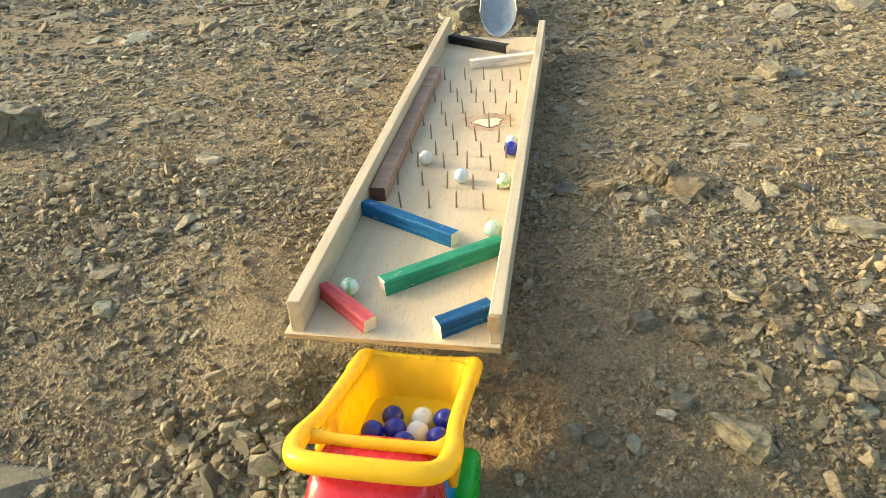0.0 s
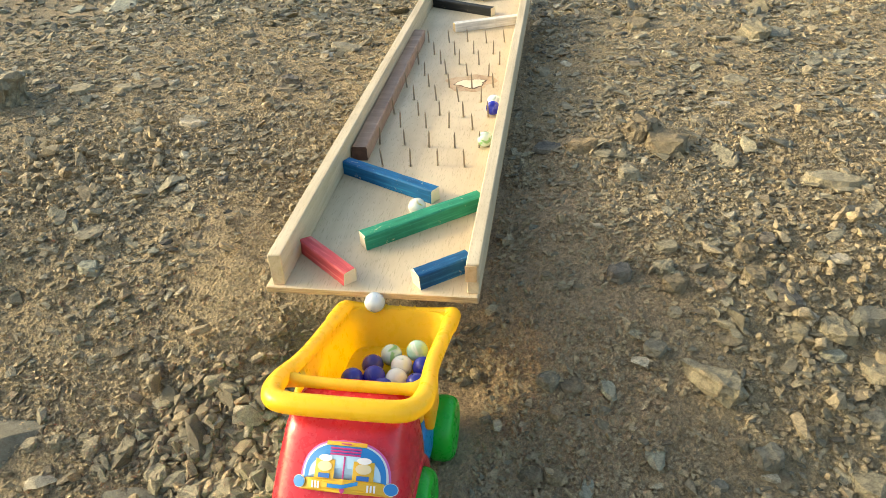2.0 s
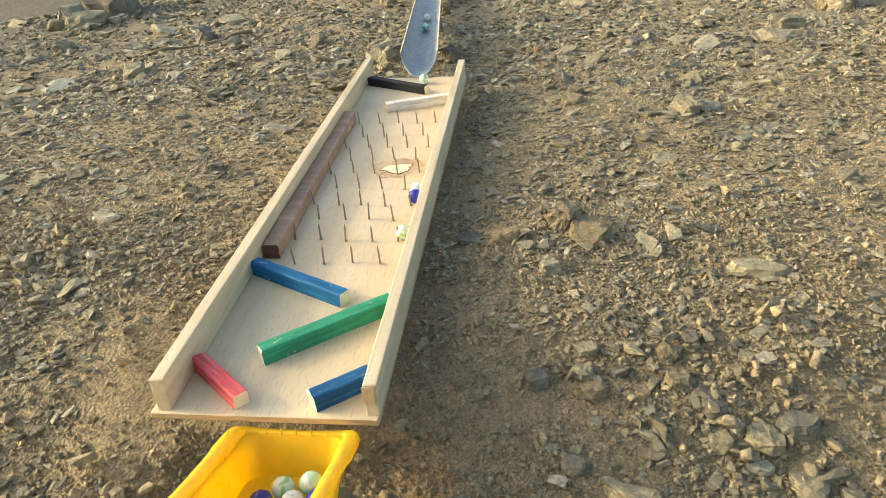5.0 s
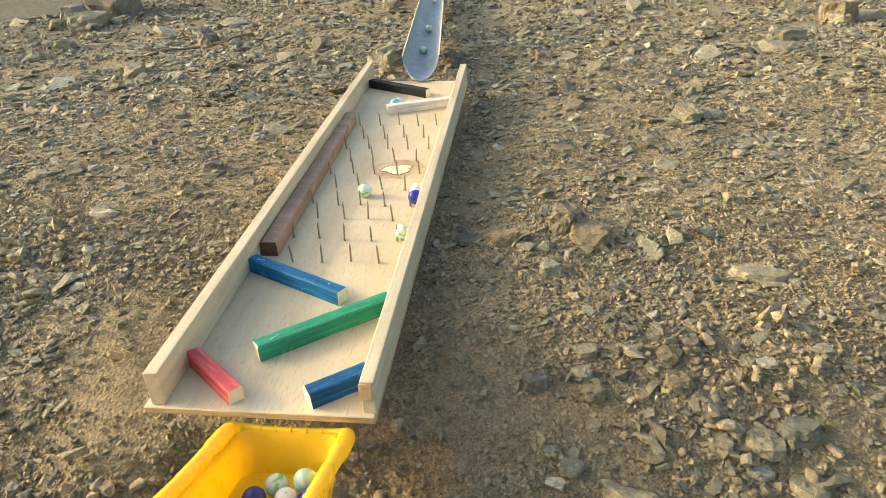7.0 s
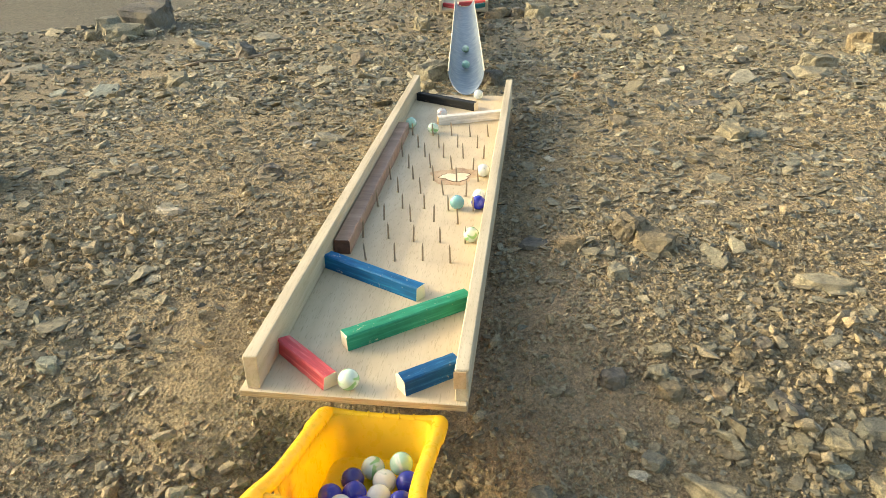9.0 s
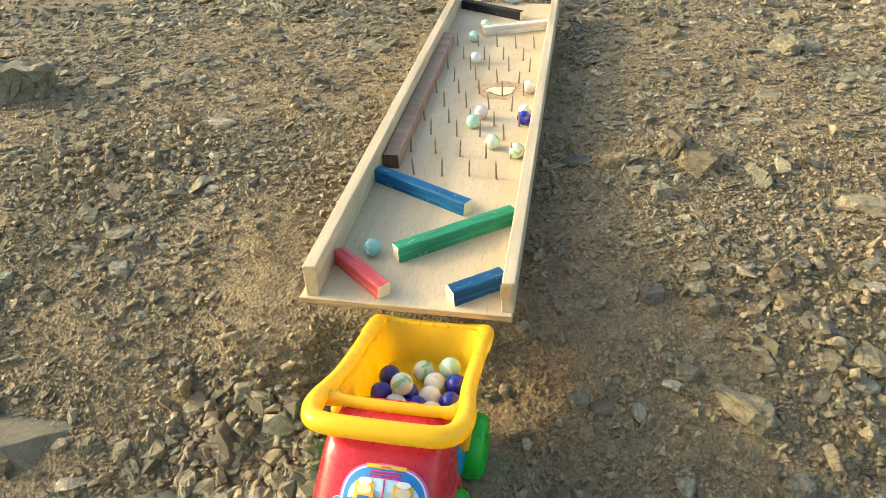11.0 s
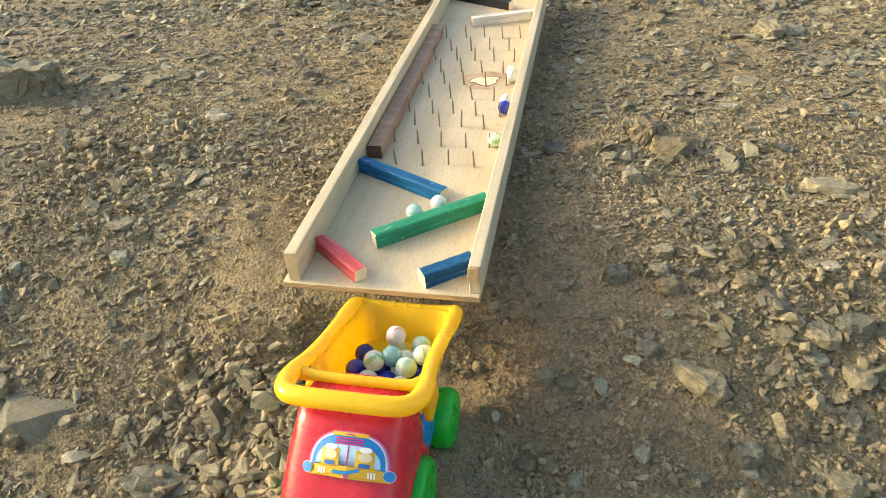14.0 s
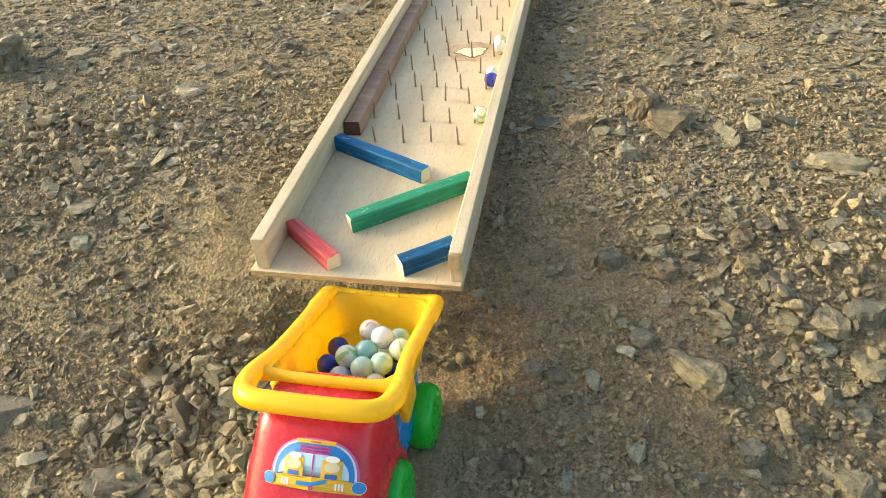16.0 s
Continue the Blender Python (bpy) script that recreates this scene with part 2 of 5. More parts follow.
M_FILL = wood_material("bright_filler_wood", [(0.78, 0.66, 0.46), (0.84, 0.73, 0.53), (0.88, 0.78, 0.6)], (50, 20, 50), 0.15)
M_GROOVE = material("dark_knot_edge", (0.1, 0.05, 0.025), 0.8)
M_WALNUT = wood_material("walnut", [(0.2, 0.115, 0.075), (0.34, 0.205, 0.138), (0.46, 0.3, 0.21)], (60, 6, 60), 0.4, 0.45)
M_WALNUT_END = wood_material("walnut_end", [(0.07, 0.03, 0.02), (0.11, 0.05, 0.032), (0.15, 0.075, 0.05)], (160, 160, 160), 0.4)
M_BLUE = paint_wood_material("blue_paint", (0.006, 0.11, 0.27), (0.025, 0.25, 0.41), (0.6, 0.5, 0.34))
M_NAVY = paint_wood_material("deep_blue_paint", (0.008, 0.085, 0.22), (0.04, 0.2, 0.36), (0.55, 0.47, 0.33))
M_GREEN = paint_wood_material("green_paint", (0.025, 0.26, 0.145), (0.08, 0.38, 0.24), (0.5, 0.46, 0.3))
M_RED = paint_wood_material("red_paint", (0.6, 0.09, 0.1), (0.78, 0.3, 0.27), (0.7, 0.45, 0.35))
M_BLACK = paint_wood_material("black_paint", (0.012, 0.013, 0.014), (0.035, 0.035, 0.035), (0.3, 0.24, 0.16))
M_WHITE = paint_wood_material("white_paint", (0.72, 0.68, 0.62), (0.82, 0.79, 0.74), (0.62, 0.5, 0.34))
M_TEAL = paint_wood_material("teal_paint", (0.03, 0.2, 0.22), (0.08, 0.3, 0.32), (0.6, 0.5, 0.34))
M_NAIL = material("dull_nail_steel", (0.3, 0.25, 0.19), 0.42, 0.85)
M_ZINC = zinc_material()
M_YELLOW = translucent(plastic_material("yellow_plastic", (0.97, 0.7, 0.045), 0.3), (1.0, 0.74, 0.05), 0.42)
M_REDP = plastic_material("red_plastic", (0.62, 0.024, 0.04), 0.27, 0.12)
M_GREENP = translucent(plastic_material("green_plastic", (0.012, 0.5, 0.04), 0.28), (0.02, 0.7, 0.05), 0.2)
M_BLUEP = plastic_material("blue_plastic", (0.008, 0.2, 0.52), 0.3, 0.15)
M_STICK_PINK = material("sticker_pink", (0.62, 0.13, 0.42), 0.35)
M_STICK_CYAN = material("sticker_cyan", (0.015, 0.21, 0.55), 0.35)
M_STICK_PALE = material("sticker_pale_blue", (0.42, 0.62, 0.78), 0.35)
M_STICK_YEL = material("sticker_yellow", (0.72, 0.42, 0.03), 0.35)
M_STICK_WHITE = material("sticker_white", (0.8, 0.78, 0.78), 0.35)
M_STICK_MAG = material("sticker_magenta", (0.45, 0.03, 0.2), 0.35)
M_STICK_BLUE = material("sticker_blue", (0.02, 0.12, 0.42), 0.35)
M_STICK_CREAM = material("sticker_cream", (0.7, 0.58, 0.36), 0.35)
MARBLES = {
    "green": (marble_material("marble_white_green", (0.72, 0.84, 0.7), (0.32, 0.6, 0.24), 0.45), "milky white glass marble with a green swirl"),
    "white": (marble_material("marble_white", (0.82, 0.86, 0.83), (0.45, 0.58, 0.52), 0.4), "milky white glass marble"),
    "stripe": (marble_material("marble_white_blue", (0.66, 0.75, 0.8), (0.03, 0.06, 0.42), 0.36), "pale glass marble with a thin blue stripe"),
    "mint": (marble_material("marble_mint", (0.48, 0.74, 0.6), (0.74, 0.84, 0.78), 0.42), "pale mint green glass marble"),
    "teal": (marble_material("marble_teal", (0.25, 0.53, 0.53), (0.68, 0.78, 0.76), 0.42), "teal and white glass marble"),
    "yellow": (marble_material("marble_white_yellow", (0.76, 0.76, 0.68), (0.62, 0.5, 0.05), 0.38), "milky white glass marble with a yellow swirl"),
    "red": (marble_material("marble_white_red", (0.75, 0.72, 0.7), (0.55, 0.16, 0.06), 0.38), "milky white glass marble with a red swirl"),
    "blue": (marble_material("marble_blue", (0.02, 0.035, 0.55), (0.07, 0.13, 0.72), 0.38, 0.35), "cobalt blue glass marble"),
    "dark": (marble_material("marble_dark_blue", (0.035, 0.03, 0.28), (0.2, 0.06, 0.05), 0.3, 0.35), "dark blue glass marble with a rusty swirl"),
}


# ---- building helpers ----
def mesh_of(bm, name, mats, smooth=False):
    me = bpy.data.meshes.new(name)
    bm.normal_update()
    bm.to_mesh(me)
    bm.free()
    for m in mats if isinstance(mats, (list, tuple)) else (mats,):
        me.materials.append(m)
    if smooth:
        for p in me.polygons:
            p.use_smooth = True
        if smooth != True:
            me.set_sharp_from_angle(angle=radians(smooth))
    return me


def part(name, bm, mats, parent, label="", smooth=False, m=None):
    ob = new(name, mesh_of(bm, name, mats, smooth))
    ob.parent = parent
    if m is not None:
        ob.matrix_basis = m
    return tagged(ob, label)


def thing(name, bm, mats, m, label, category, group="", smooth=False, kind=""):
    ob = new(name, mesh_of(bm, name, mats, smooth))
    ob.matrix_basis = SLOPE @ m
    return tagged(ob, label, category, group, kind)


def empty(name, m, label, category, group=""):
    ob = new(name)
    ob.matrix_basis = SLOPE @ m
    ob.empty_display_size = 0.01
    return tagged(ob, label, category, group)


def block_bm(lx, ly, lz, bevel=0.0008, rough=0.0, seed=0, segments=1):
    """A sawn block on z = 0, centred on x and y, with slightly uneven edges."""
    rng = random.Random(seed)
    bm = bmesh.new()
    bmesh.ops.create_cube(bm, size=1, matrix=Matrix.Translation((0, 0, lz / 2)) @ Matrix.Diagonal((lx, ly, lz, 1)))
    if rough:
        for v in bm.verts:
            v.co += Vector([rng.uniform(-rough, rough) for _ in range(3)]) * Vector((1, 1, 0.6 if v.co.z > lz / 2 else 0))
    if bevel:
        bmesh.ops.bevel(bm, geom=bm.edges[:], offset=bevel, segments=segments, affect="EDGES", profile=0.6)
    return bm


def loft(rings, cap=True, closed=True):
    bm = bmesh.new()
    vs = [[bm.verts.new(p) for p in r] for r in rings]
    n = len(rings[0])
    for a, b in zip(vs, vs[1:]):
        for i in range(n if closed else n - 1):
            bm.faces.new((a[i], a[(i + 1) % n], b[(i + 1) % n], b[i]))
    if cap:
        bm.faces.new(vs[0][::-1])
        bm.faces.new(vs[-1])
    bmesh.ops.recalc_face_normals(bm, faces=bm.faces[:])
    return bm


def squircle(x0, x1, y0, y1, z, power=5.0, n=40):
    cx, cy, hx, hy = (x0 + x1) / 2, (y0 + y1) / 2, (x1 - x0) / 2, (y1 - y0) / 2
    out = []
    for i in range(n):
        a = 2 * math.pi * (i + 0.5) / n
        c, s = math.cos(a), math.sin(a)
        k = (abs(c) ** power + abs(s) ** power) ** (-1 / power)
        out.append((cx + hx * k * c, cy + hy * k * s, z(cx + hx * k * c, cy + hy * k * s) if callable(z) else z))
    return out


def tube(points, radii, n=14, closed=False):
    pts = [Vector(p) for p in points]
    rings = []
    for i, p in enumerate(pts):
        a = pts[i - 1] if i or closed else p
        b = pts[(i + 1) % len(pts)] if i < len(pts) - 1 or closed else p
        d = (b - a).normalized()
        side = d.cross(Vector((0, 0, 1))).normalized()
        up = side.cross(d)
        r = radii[i] if isinstance(radii, (list, tuple)) else radii
        rings.append([p + side * r * math.cos(2 * math.pi * k / n) + up * r * math.sin(2 * math.pi * k / n) for k in range(n)])
    if closed:
        rings.append(rings[0])
    bm = loft(rings, not closed)
    if closed:
        bmesh.ops.remove_doubles(bm, verts=bm.verts[:], dist=1e-6)
    return bm


def smooth_path(points, n, closed=True):
    """A rounded curve through control points (uniform B-spline)."""
    pts = [Vector(p) for p in points]
    k = len(pts)
    out = []
    for i in range(n):
        u = i / n * k
        j, f = int(u), u - int(u)
        p = [pts[(j + o) % k] for o in (-1, 0, 1, 2)]
        out.append((p[0] * (1 - f) ** 3 + p[1] * (3 * f ** 3 - 6 * f * f + 4) + p[2] * (-3 * f ** 3 + 3 * f * f + 3 * f + 1) + p[3] * f ** 3) / 6)
    return out


# ---- hillside ----
def value_noise(x, y, seed):
    """Smooth value noise on arrays."""
    xi, yi = np.floor(x).astype(np.int64), np.floor(y).astype(np.int64)
    fx, fy = x - xi, y - yi
    fx, fy = fx * fx * (3 - 2 * fx), fy * fy * (3 - 2 * fy)

    def h(a, b):
        v = (a * 374761393 + b * 668265263 + seed * 974711) & 0x7FFFFFFF
        v = ((v ^ (v >> 13)) * 1274126177) & 0x7FFFFFFF
        return ((v ^ (v >> 16)) & 0xFFFF) / 65535.0

    return (h(xi, yi) * (1 - fx) + h(xi + 1, yi) * fx) * (1 - fy) + (h(xi, yi + 1) * (1 - fx) + h(xi + 1, yi + 1) * fx) * fy


def blend(v, a, b):
    u = np.clip((v - a) / (b - a), 0, 1)
    return u * u * (3 - 2 * u)


def ground_z(x, y):
    """Height of the dirt over the tray's plane, along the slope."""
    x, y = np.asarray(x, float), np.asarray(y, float)
    z = np.interp(y, [-3, -0.6, -0.2, -0.12, -0.08, -0.04, 0.0, 0.06, 0.12, 0.25, 0.45, 0.7, 1.0, 1.4, 2.2, 5, 9],
                  [-0.5, -0.19, -0.125, -0.11, -0.099, -0.081, -0.063, -0.036, -0.0265, -0.0215, -0.025, -0.031, -0.046, -0.068, -0.1, -0.16, -0.2])
    # the truck stands on a small trodden ledge
    near = (1 - blend(np.abs(x - 0.099), 0.05, 0.12)) * (1 - blend(np.abs(y + 0.11), 0.09, 0.15))
    z = z * (1 - near) + (-0.0885 - 0.14 * (y + 0.065)) * near
    # left of the tray the hillside dips into a broad hollow, and climbs on the far side
    z = z - 0.042 * blend(-x, 0.2, 0.9) * blend(y, 0.2, 0.9) - 0.008 * blend(-x, 0.04, 0.12) * (1 - blend(y, 0.03, 0.11)) * blend(y, -0.09, -0.03)
    # on the other side the bank stands nearly level with the tray
    z = z + 0.0125 * blend(x, 0.165, 0.24) * blend(y, 0.065, 0.14) * (1 - blend(y, 0.8, 1.5))
    z = z - 0.5 * blend(-x, 1.1, 2.6) * blend(y, 1.6, 3.0) + 1.3 * blend(-x, 3.2, 12) * blend(y, 3, 14)
    z = z + 0.03 * blend(x, 0.5, 1.6)
    # further off the land levels out
    z = z - np.maximum(y - 9, 0) * 0.176 - np.minimum(y + 3, 0) * 0.176
    rise = np.clip(0.4 + np.abs(y - 0.3) * 0.5, 0.4, 3)
    tray = 1 - 0.9 * (1 - blend(np.abs(x - 0.08), 0.09, 0.17)) * (1 - blend(np.abs(y - 0.4), 0.45, 0.6))
    z = z + (value_noise(x * 3.1 + 5, y * 3.1, 3) - 0.5) * 0.02 * rise * tray
    z = z + (value_noise(x * 11, y * 11 + 9, 4) - 0.5) * 0.008 * tray
    z = z + (value_noise(x * 34, y * 34, 5) - 0.5) * 0.0042 * tray
    z = z + (value_noise(x * 95, y * 95, 6) - 0.5) * 0.0026
    return z


def apron(x, y):
    """The smooth skirt of sand beside the tray's lower end."""
    return np.exp(-(((x + 0.06 + 0.25 * (y - 0.06)) / 0.055) ** 4 + ((y - 0.075) / 0.105) ** 4))


def graded(lo, hi, step, far):
    mid = list(np.arange(lo, hi, step))
    a, out, s = hi, [], step
    while a < far:
        out.append(a)
        s *= 1.13
        a += s
    b, low, s = lo, [], step
    while b > -far:
        s *= 1.13
        b -= s
        low.append(b)
    return np.array(low[::-1] + mid + out)


def build_ground():
    xs, ys = graded(-0.5, 0.72, 0.0032, 500), graded(-0.26, 0.75, 0.0032, 500)
    gx, gy = np.meshgrid(xs, ys)
    gz = ground_z(gx, gy)
    near = (np.abs(gx - 0.1) < 1.2) & (np.abs(gy - 0.6) < 1.3)
    # crumbs and clods of earth
    lump = value_noise(gx * 210, gy * 210, 7) ** 2 * 0.0016 + (np.random.rand(*gz.shape) - 0.5) * 0.0008
    gz = gz + np.where(near, lump * (0.35 + value_noise(gx * 14, gy * 14, 8)) * (1 - 0.8 * apron(gx, gy)), 0)
    co = np.stack([gx.ravel(), gy.ravel(), gz.ravel()], 1)
    w, h = len(xs), len(ys)
    i = (np.arange(h - 1)[:, None] * w + np.arange(w - 1)[None, :]).ravel()
    quads = np.stack([i, i + 1, i + w + 1, i + w], 1)
    me = bpy.data.meshes.new("ground")
    me.vertices.add(len(co))
    me.vertices.foreach_set("co", co.ravel())
    me.loops.add(quads.size)
    me.loops.foreach_set("vertex_index", quads.ravel())
    me.polygons.add(len(quads))
    me.polygons.foreach_set("loop_start", np.arange(0, quads.size, 4))
    me.polygons.foreach_set("use_smooth", np.ones(len(quads), bool))
    me.update()
    me.materials.append(M_DIRT)
    ob = new("ground", me)
    ob.matrix_basis = SLOPE
    tagged(ob, "dry brown dirt hillside strewn with slate rubble", "ground", kind="structure")


build_ground()


def chip_shape(seed, flat, points):
    """A broken fragment: the hull of points thrown on a blunt box, so that it has a few uneven faces."""
    rng = random.Random(seed)
    bm = bmesh.new()
    long = rng.uniform(0.62, 0.95)
    for _ in range(points):
        p = [rng.uniform(-1, 1) for _ in range(3)]
        k = (sum(abs(c) ** 3.2 for c in p)) ** (-1 / 3.2) * rng.uniform(0.86, 1.0)
        bm.verts.new((p[0] * k, p[1] * k * long, p[2] * k * flat))
    got = bmesh.ops.convex_hull(bm, input=bm.verts[:])
    bmesh.ops.delete(bm, geom=list({g for g in got["geom_unused"] + got["geom_interior"] if isinstance(g, bmesh.types.BMVert)}), context="VERTS")
    bmesh.ops.triangulate(bm, faces=bm.faces[:])
    bm.verts.index_update()
    v = np.array([p.co for p in bm.verts])
    t = np.array([[q.index for q in p.verts] for p in bm.faces])
    bm.free()
    return v, t


GRIT = [chip_shape(i + 10, f, 7) for i, f in enumerate((0.5, 0.7, 0.6, 0.8, 0.45, 0.9))]
FLAKES = [chip_shape(i + 40, f, 11) for i, f in enumerate((0.24, 0.32, 0.4, 0.28, 0.36, 0.5, 0.3, 0.45, 0.6, 0.26, 0.35, 0.55))]
LUMPS = [chip_shape(i + 70, f, 17) for i, f in enumerate((0.5, 0.65, 0.75, 0.55, 0.6, 0.8, 0.7, 0.48, 0.58, 0.68))]


def clear_of_tray(x, y):
    inside = (x > -0.004) & (x < 0.164) & (y > 0.03) & (y < 0.775)
    truck = (x > 0.035) & (x < 0.165) & (y > -0.23) & (y < -0.005)
    return ~(inside | truck)


def scatter_chips(name, label, shapes, count, area, size, spread, seed, density, sink=0.1, lift=0.25, tilt=15, mat=None):
    """Loose fragments over a stretch of the hillside, one mesh."""
    rng = np.random.default_rng(seed)
    x0, x1, y0, y1 = area
    x, y = rng.uniform(x0, x1, count), rng.uniform(y0, y1, count)
    # the cover thins out towards the borders of its stretch
    rim = np.clip(np.minimum(np.minimum(x - x0, x1 - x), y1 - y) / (0.05 * (x1 - x0)), 0.1, 1)
    keep = clear_of_tray(x, y) & (rng.random(count) < density(x, y) * rim)
    x, y = x[keep], y[keep]
    n = len(x)
    s = np.clip(size * np.exp(rng.normal(0, spread, n)), size * 0.4, size * 2.7)
    z = ground_z(x, y) + 0.001 + s * rng.uniform(-sink, lift, n)
    yaw = rng.uniform(0, 2 * np.pi, n)
    rx, ry = np.radians(rng.normal(0, tilt, n)), np.radians(rng.normal(0, tilt, n))
    kinds = rng.integers(0, len(shapes), n)
    vs, ts, base = [], [], 0
    for k, (v, t) in enumerate(shapes):
        m = np.where(kinds == k)[0]
        if not len(m):
            continue
        p = v[None] * (s[m, None, None] * np.stack([rng.uniform(0.75, 1.35, len(m)), rng.uniform(0.6, 1.05, len(m)), rng.uniform(0.6, 1.1, len(m))], 1)[:, None])
        c, si = np.cos(rx[m])[:, None], np.sin(rx[m])[:, None]
        p = np.stack([p[..., 0], p[..., 1] * c - p[..., 2] * si, p[..., 1] * si + p[..., 2] * c], -1)
        c, si = np.cos(ry[m])[:, None], np.sin(ry[m])[:, None]
        p = np.stack([p[..., 0] * c + p[..., 2] * si, p[..., 1], -p[..., 0] * si + p[..., 2] * c], -1)
        c, si = np.cos(yaw[m])[:, None], np.sin(yaw[m])[:, None]
        p = np.stack([p[..., 0] * c - p[..., 1] * si, p[..., 0] * si + p[..., 1] * c, p[..., 2]], -1)
        p = p + np.stack([x[m], y[m], z[m]], -1)[:, None]
        vs.append(p.reshape(-1, 3))
        ts.append((t[None] + base + np.arange(len(m))[:, None, None] * len(v)).reshape(-1, 3))
        base += len(m) * len(v)
    v, t = np.concatenate(vs), np.concatenate(ts)
    me = bpy.data.meshes.new(name)
    me.vertices.add(len(v))
    me.vertices.foreach_set("co", v.ravel())
    me.loops.add(t.size)
    me.loops.foreach_set("vertex_index", t.ravel())
    me.polygons.add(len(t))
    me.polygons.foreach_set("loop_start", np.arange(0, t.size, 3))
    me.polygons.foreach_set("use_smooth", np.zeros(len(t), bool))
    me.update()
    me.materials.append(mat or M_CHIP)
    ob = new(name, me)
    ob.matrix_basis = SLOPE
    tagged(ob, label, "gravel", kind="stuff")


def rubble(x, y):
    """How densely the fragments lie: thin over the smooth sand beside the tray, thick elsewhere."""
    d = 0.42 + 0.65 * blend(value_noise(x * 6, y * 6, 21), 0.3, 0.7)
    dirt = np.exp(-(((x - 0.235 - 0.15 * np.maximum(-y, 0)) / 0.085) ** 4 + ((y - 0.0) / 0.22) ** 4))
    low = np.exp(-(((x + 0.17) / 0.08) ** 2 + ((y + 0.06) / 0.05) ** 2))
    bare = blend(value_noise(x * 17 + 3, y * 17, 23), 0.5, 0.8)
    return np.clip(d * (1 - 0.96 * apron(x, y)) * (1 - 0.9 * dirt) * (1 - 0.6 * low) * (1 - 0.6 * bare), 0.03, 1)


def grit_cover(x, y):
    """Crumbs of earth lie in drifts."""
    drift = 0.35 + 0.75 * blend(value_noise(x * 19 + 7, y * 19, 25), 0.3, 0.65)
    return np.clip(drift * (1 - 0.9 * apron(x, y)), 0, 1)


def pile(x, y):
    p = np.exp(-(((x + 0.015 + 0.2 * (y + 0.07)) / 0.075) ** 2 + ((y + 0.075) / 0.07) ** 2)) + 0.42 * np.exp(-(((x - 0.43) / 0.07) ** 2 + ((y - 0.05) / 0.13) ** 2)) + 0.5 * np.exp(-(((x + 0.3) / 0.12) ** 2 + ((y - 0.2) / 0.12) ** 2))
    p = p + 0.32 * np.exp(-(((x - 0.225) / 0.03) ** 2 + ((y + 0.1) / 0.035) ** 2))
    return np.clip(p * 1.3 - 0.15, 0.02, 1)


scatter_chips("gravel", "fine crumbs of earth and grit on the dirt", GRIT, 85000, (-0.72, 0.95, -0.3, 1.2), 0.0019, 0.45, 1, grit_cover, 0.0, 0.4, mat=M_CRUMB)
scatter_chips("gravel", "loose earth crumbs round the tray and truck", GRIT, 62000, (-0.36, 0.56, -0.24, 0.36), 0.0016, 0.5, 8, grit_cover, 0.0, 0.4, 30, M_CRUMB)
scatter_chips("gravel", "small broken slate chips on the dirt", FLAKES, 70000, (-0.8, 1.1, -0.3, 1.5), 0.0031, 0.48, 2, rubble, 0.0, 0.3, 9)
scatter_chips("gravel", "flat slate fragments lying on the dirt", FLAKES, 12500, (-0.9, 1.2, -0.3, 1.7), 0.0056, 0.45, 3, rubble, 0.0, 0.3, 12)
scatter_chips("gravel", "loose pile of angular stones", LUMPS, 24000, (-0.5, 0.65, -0.3, 0.4), 0.0036, 0.45, 4, pile, 0.0, 1.3, 30, M_CRUMB)
scatter_chips("gravel", "coarse angular stones beside the truck", LUMPS, 1900, (-0.19, 0.1, -0.24, -0.03), 0.0058, 0.38, 7, pile, 0.0, 0.6, 30)
scatter_chips("gravel", "slate rubble higher up the slope", GRIT + FLAKES[:4], 60000, (-1.7, 1.8, 0.75, 3.2), 0.0058, 0.5, 5, rubble, 0.0, 0.35, 14)
scatter_chips("gravel", "coarse slabs higher up the slope", FLAKES, 2100, (-2.4, 2.4, 0.75, 4.2), 0.018, 0.4, 6, rubble, 0.0, 0.15, 12)


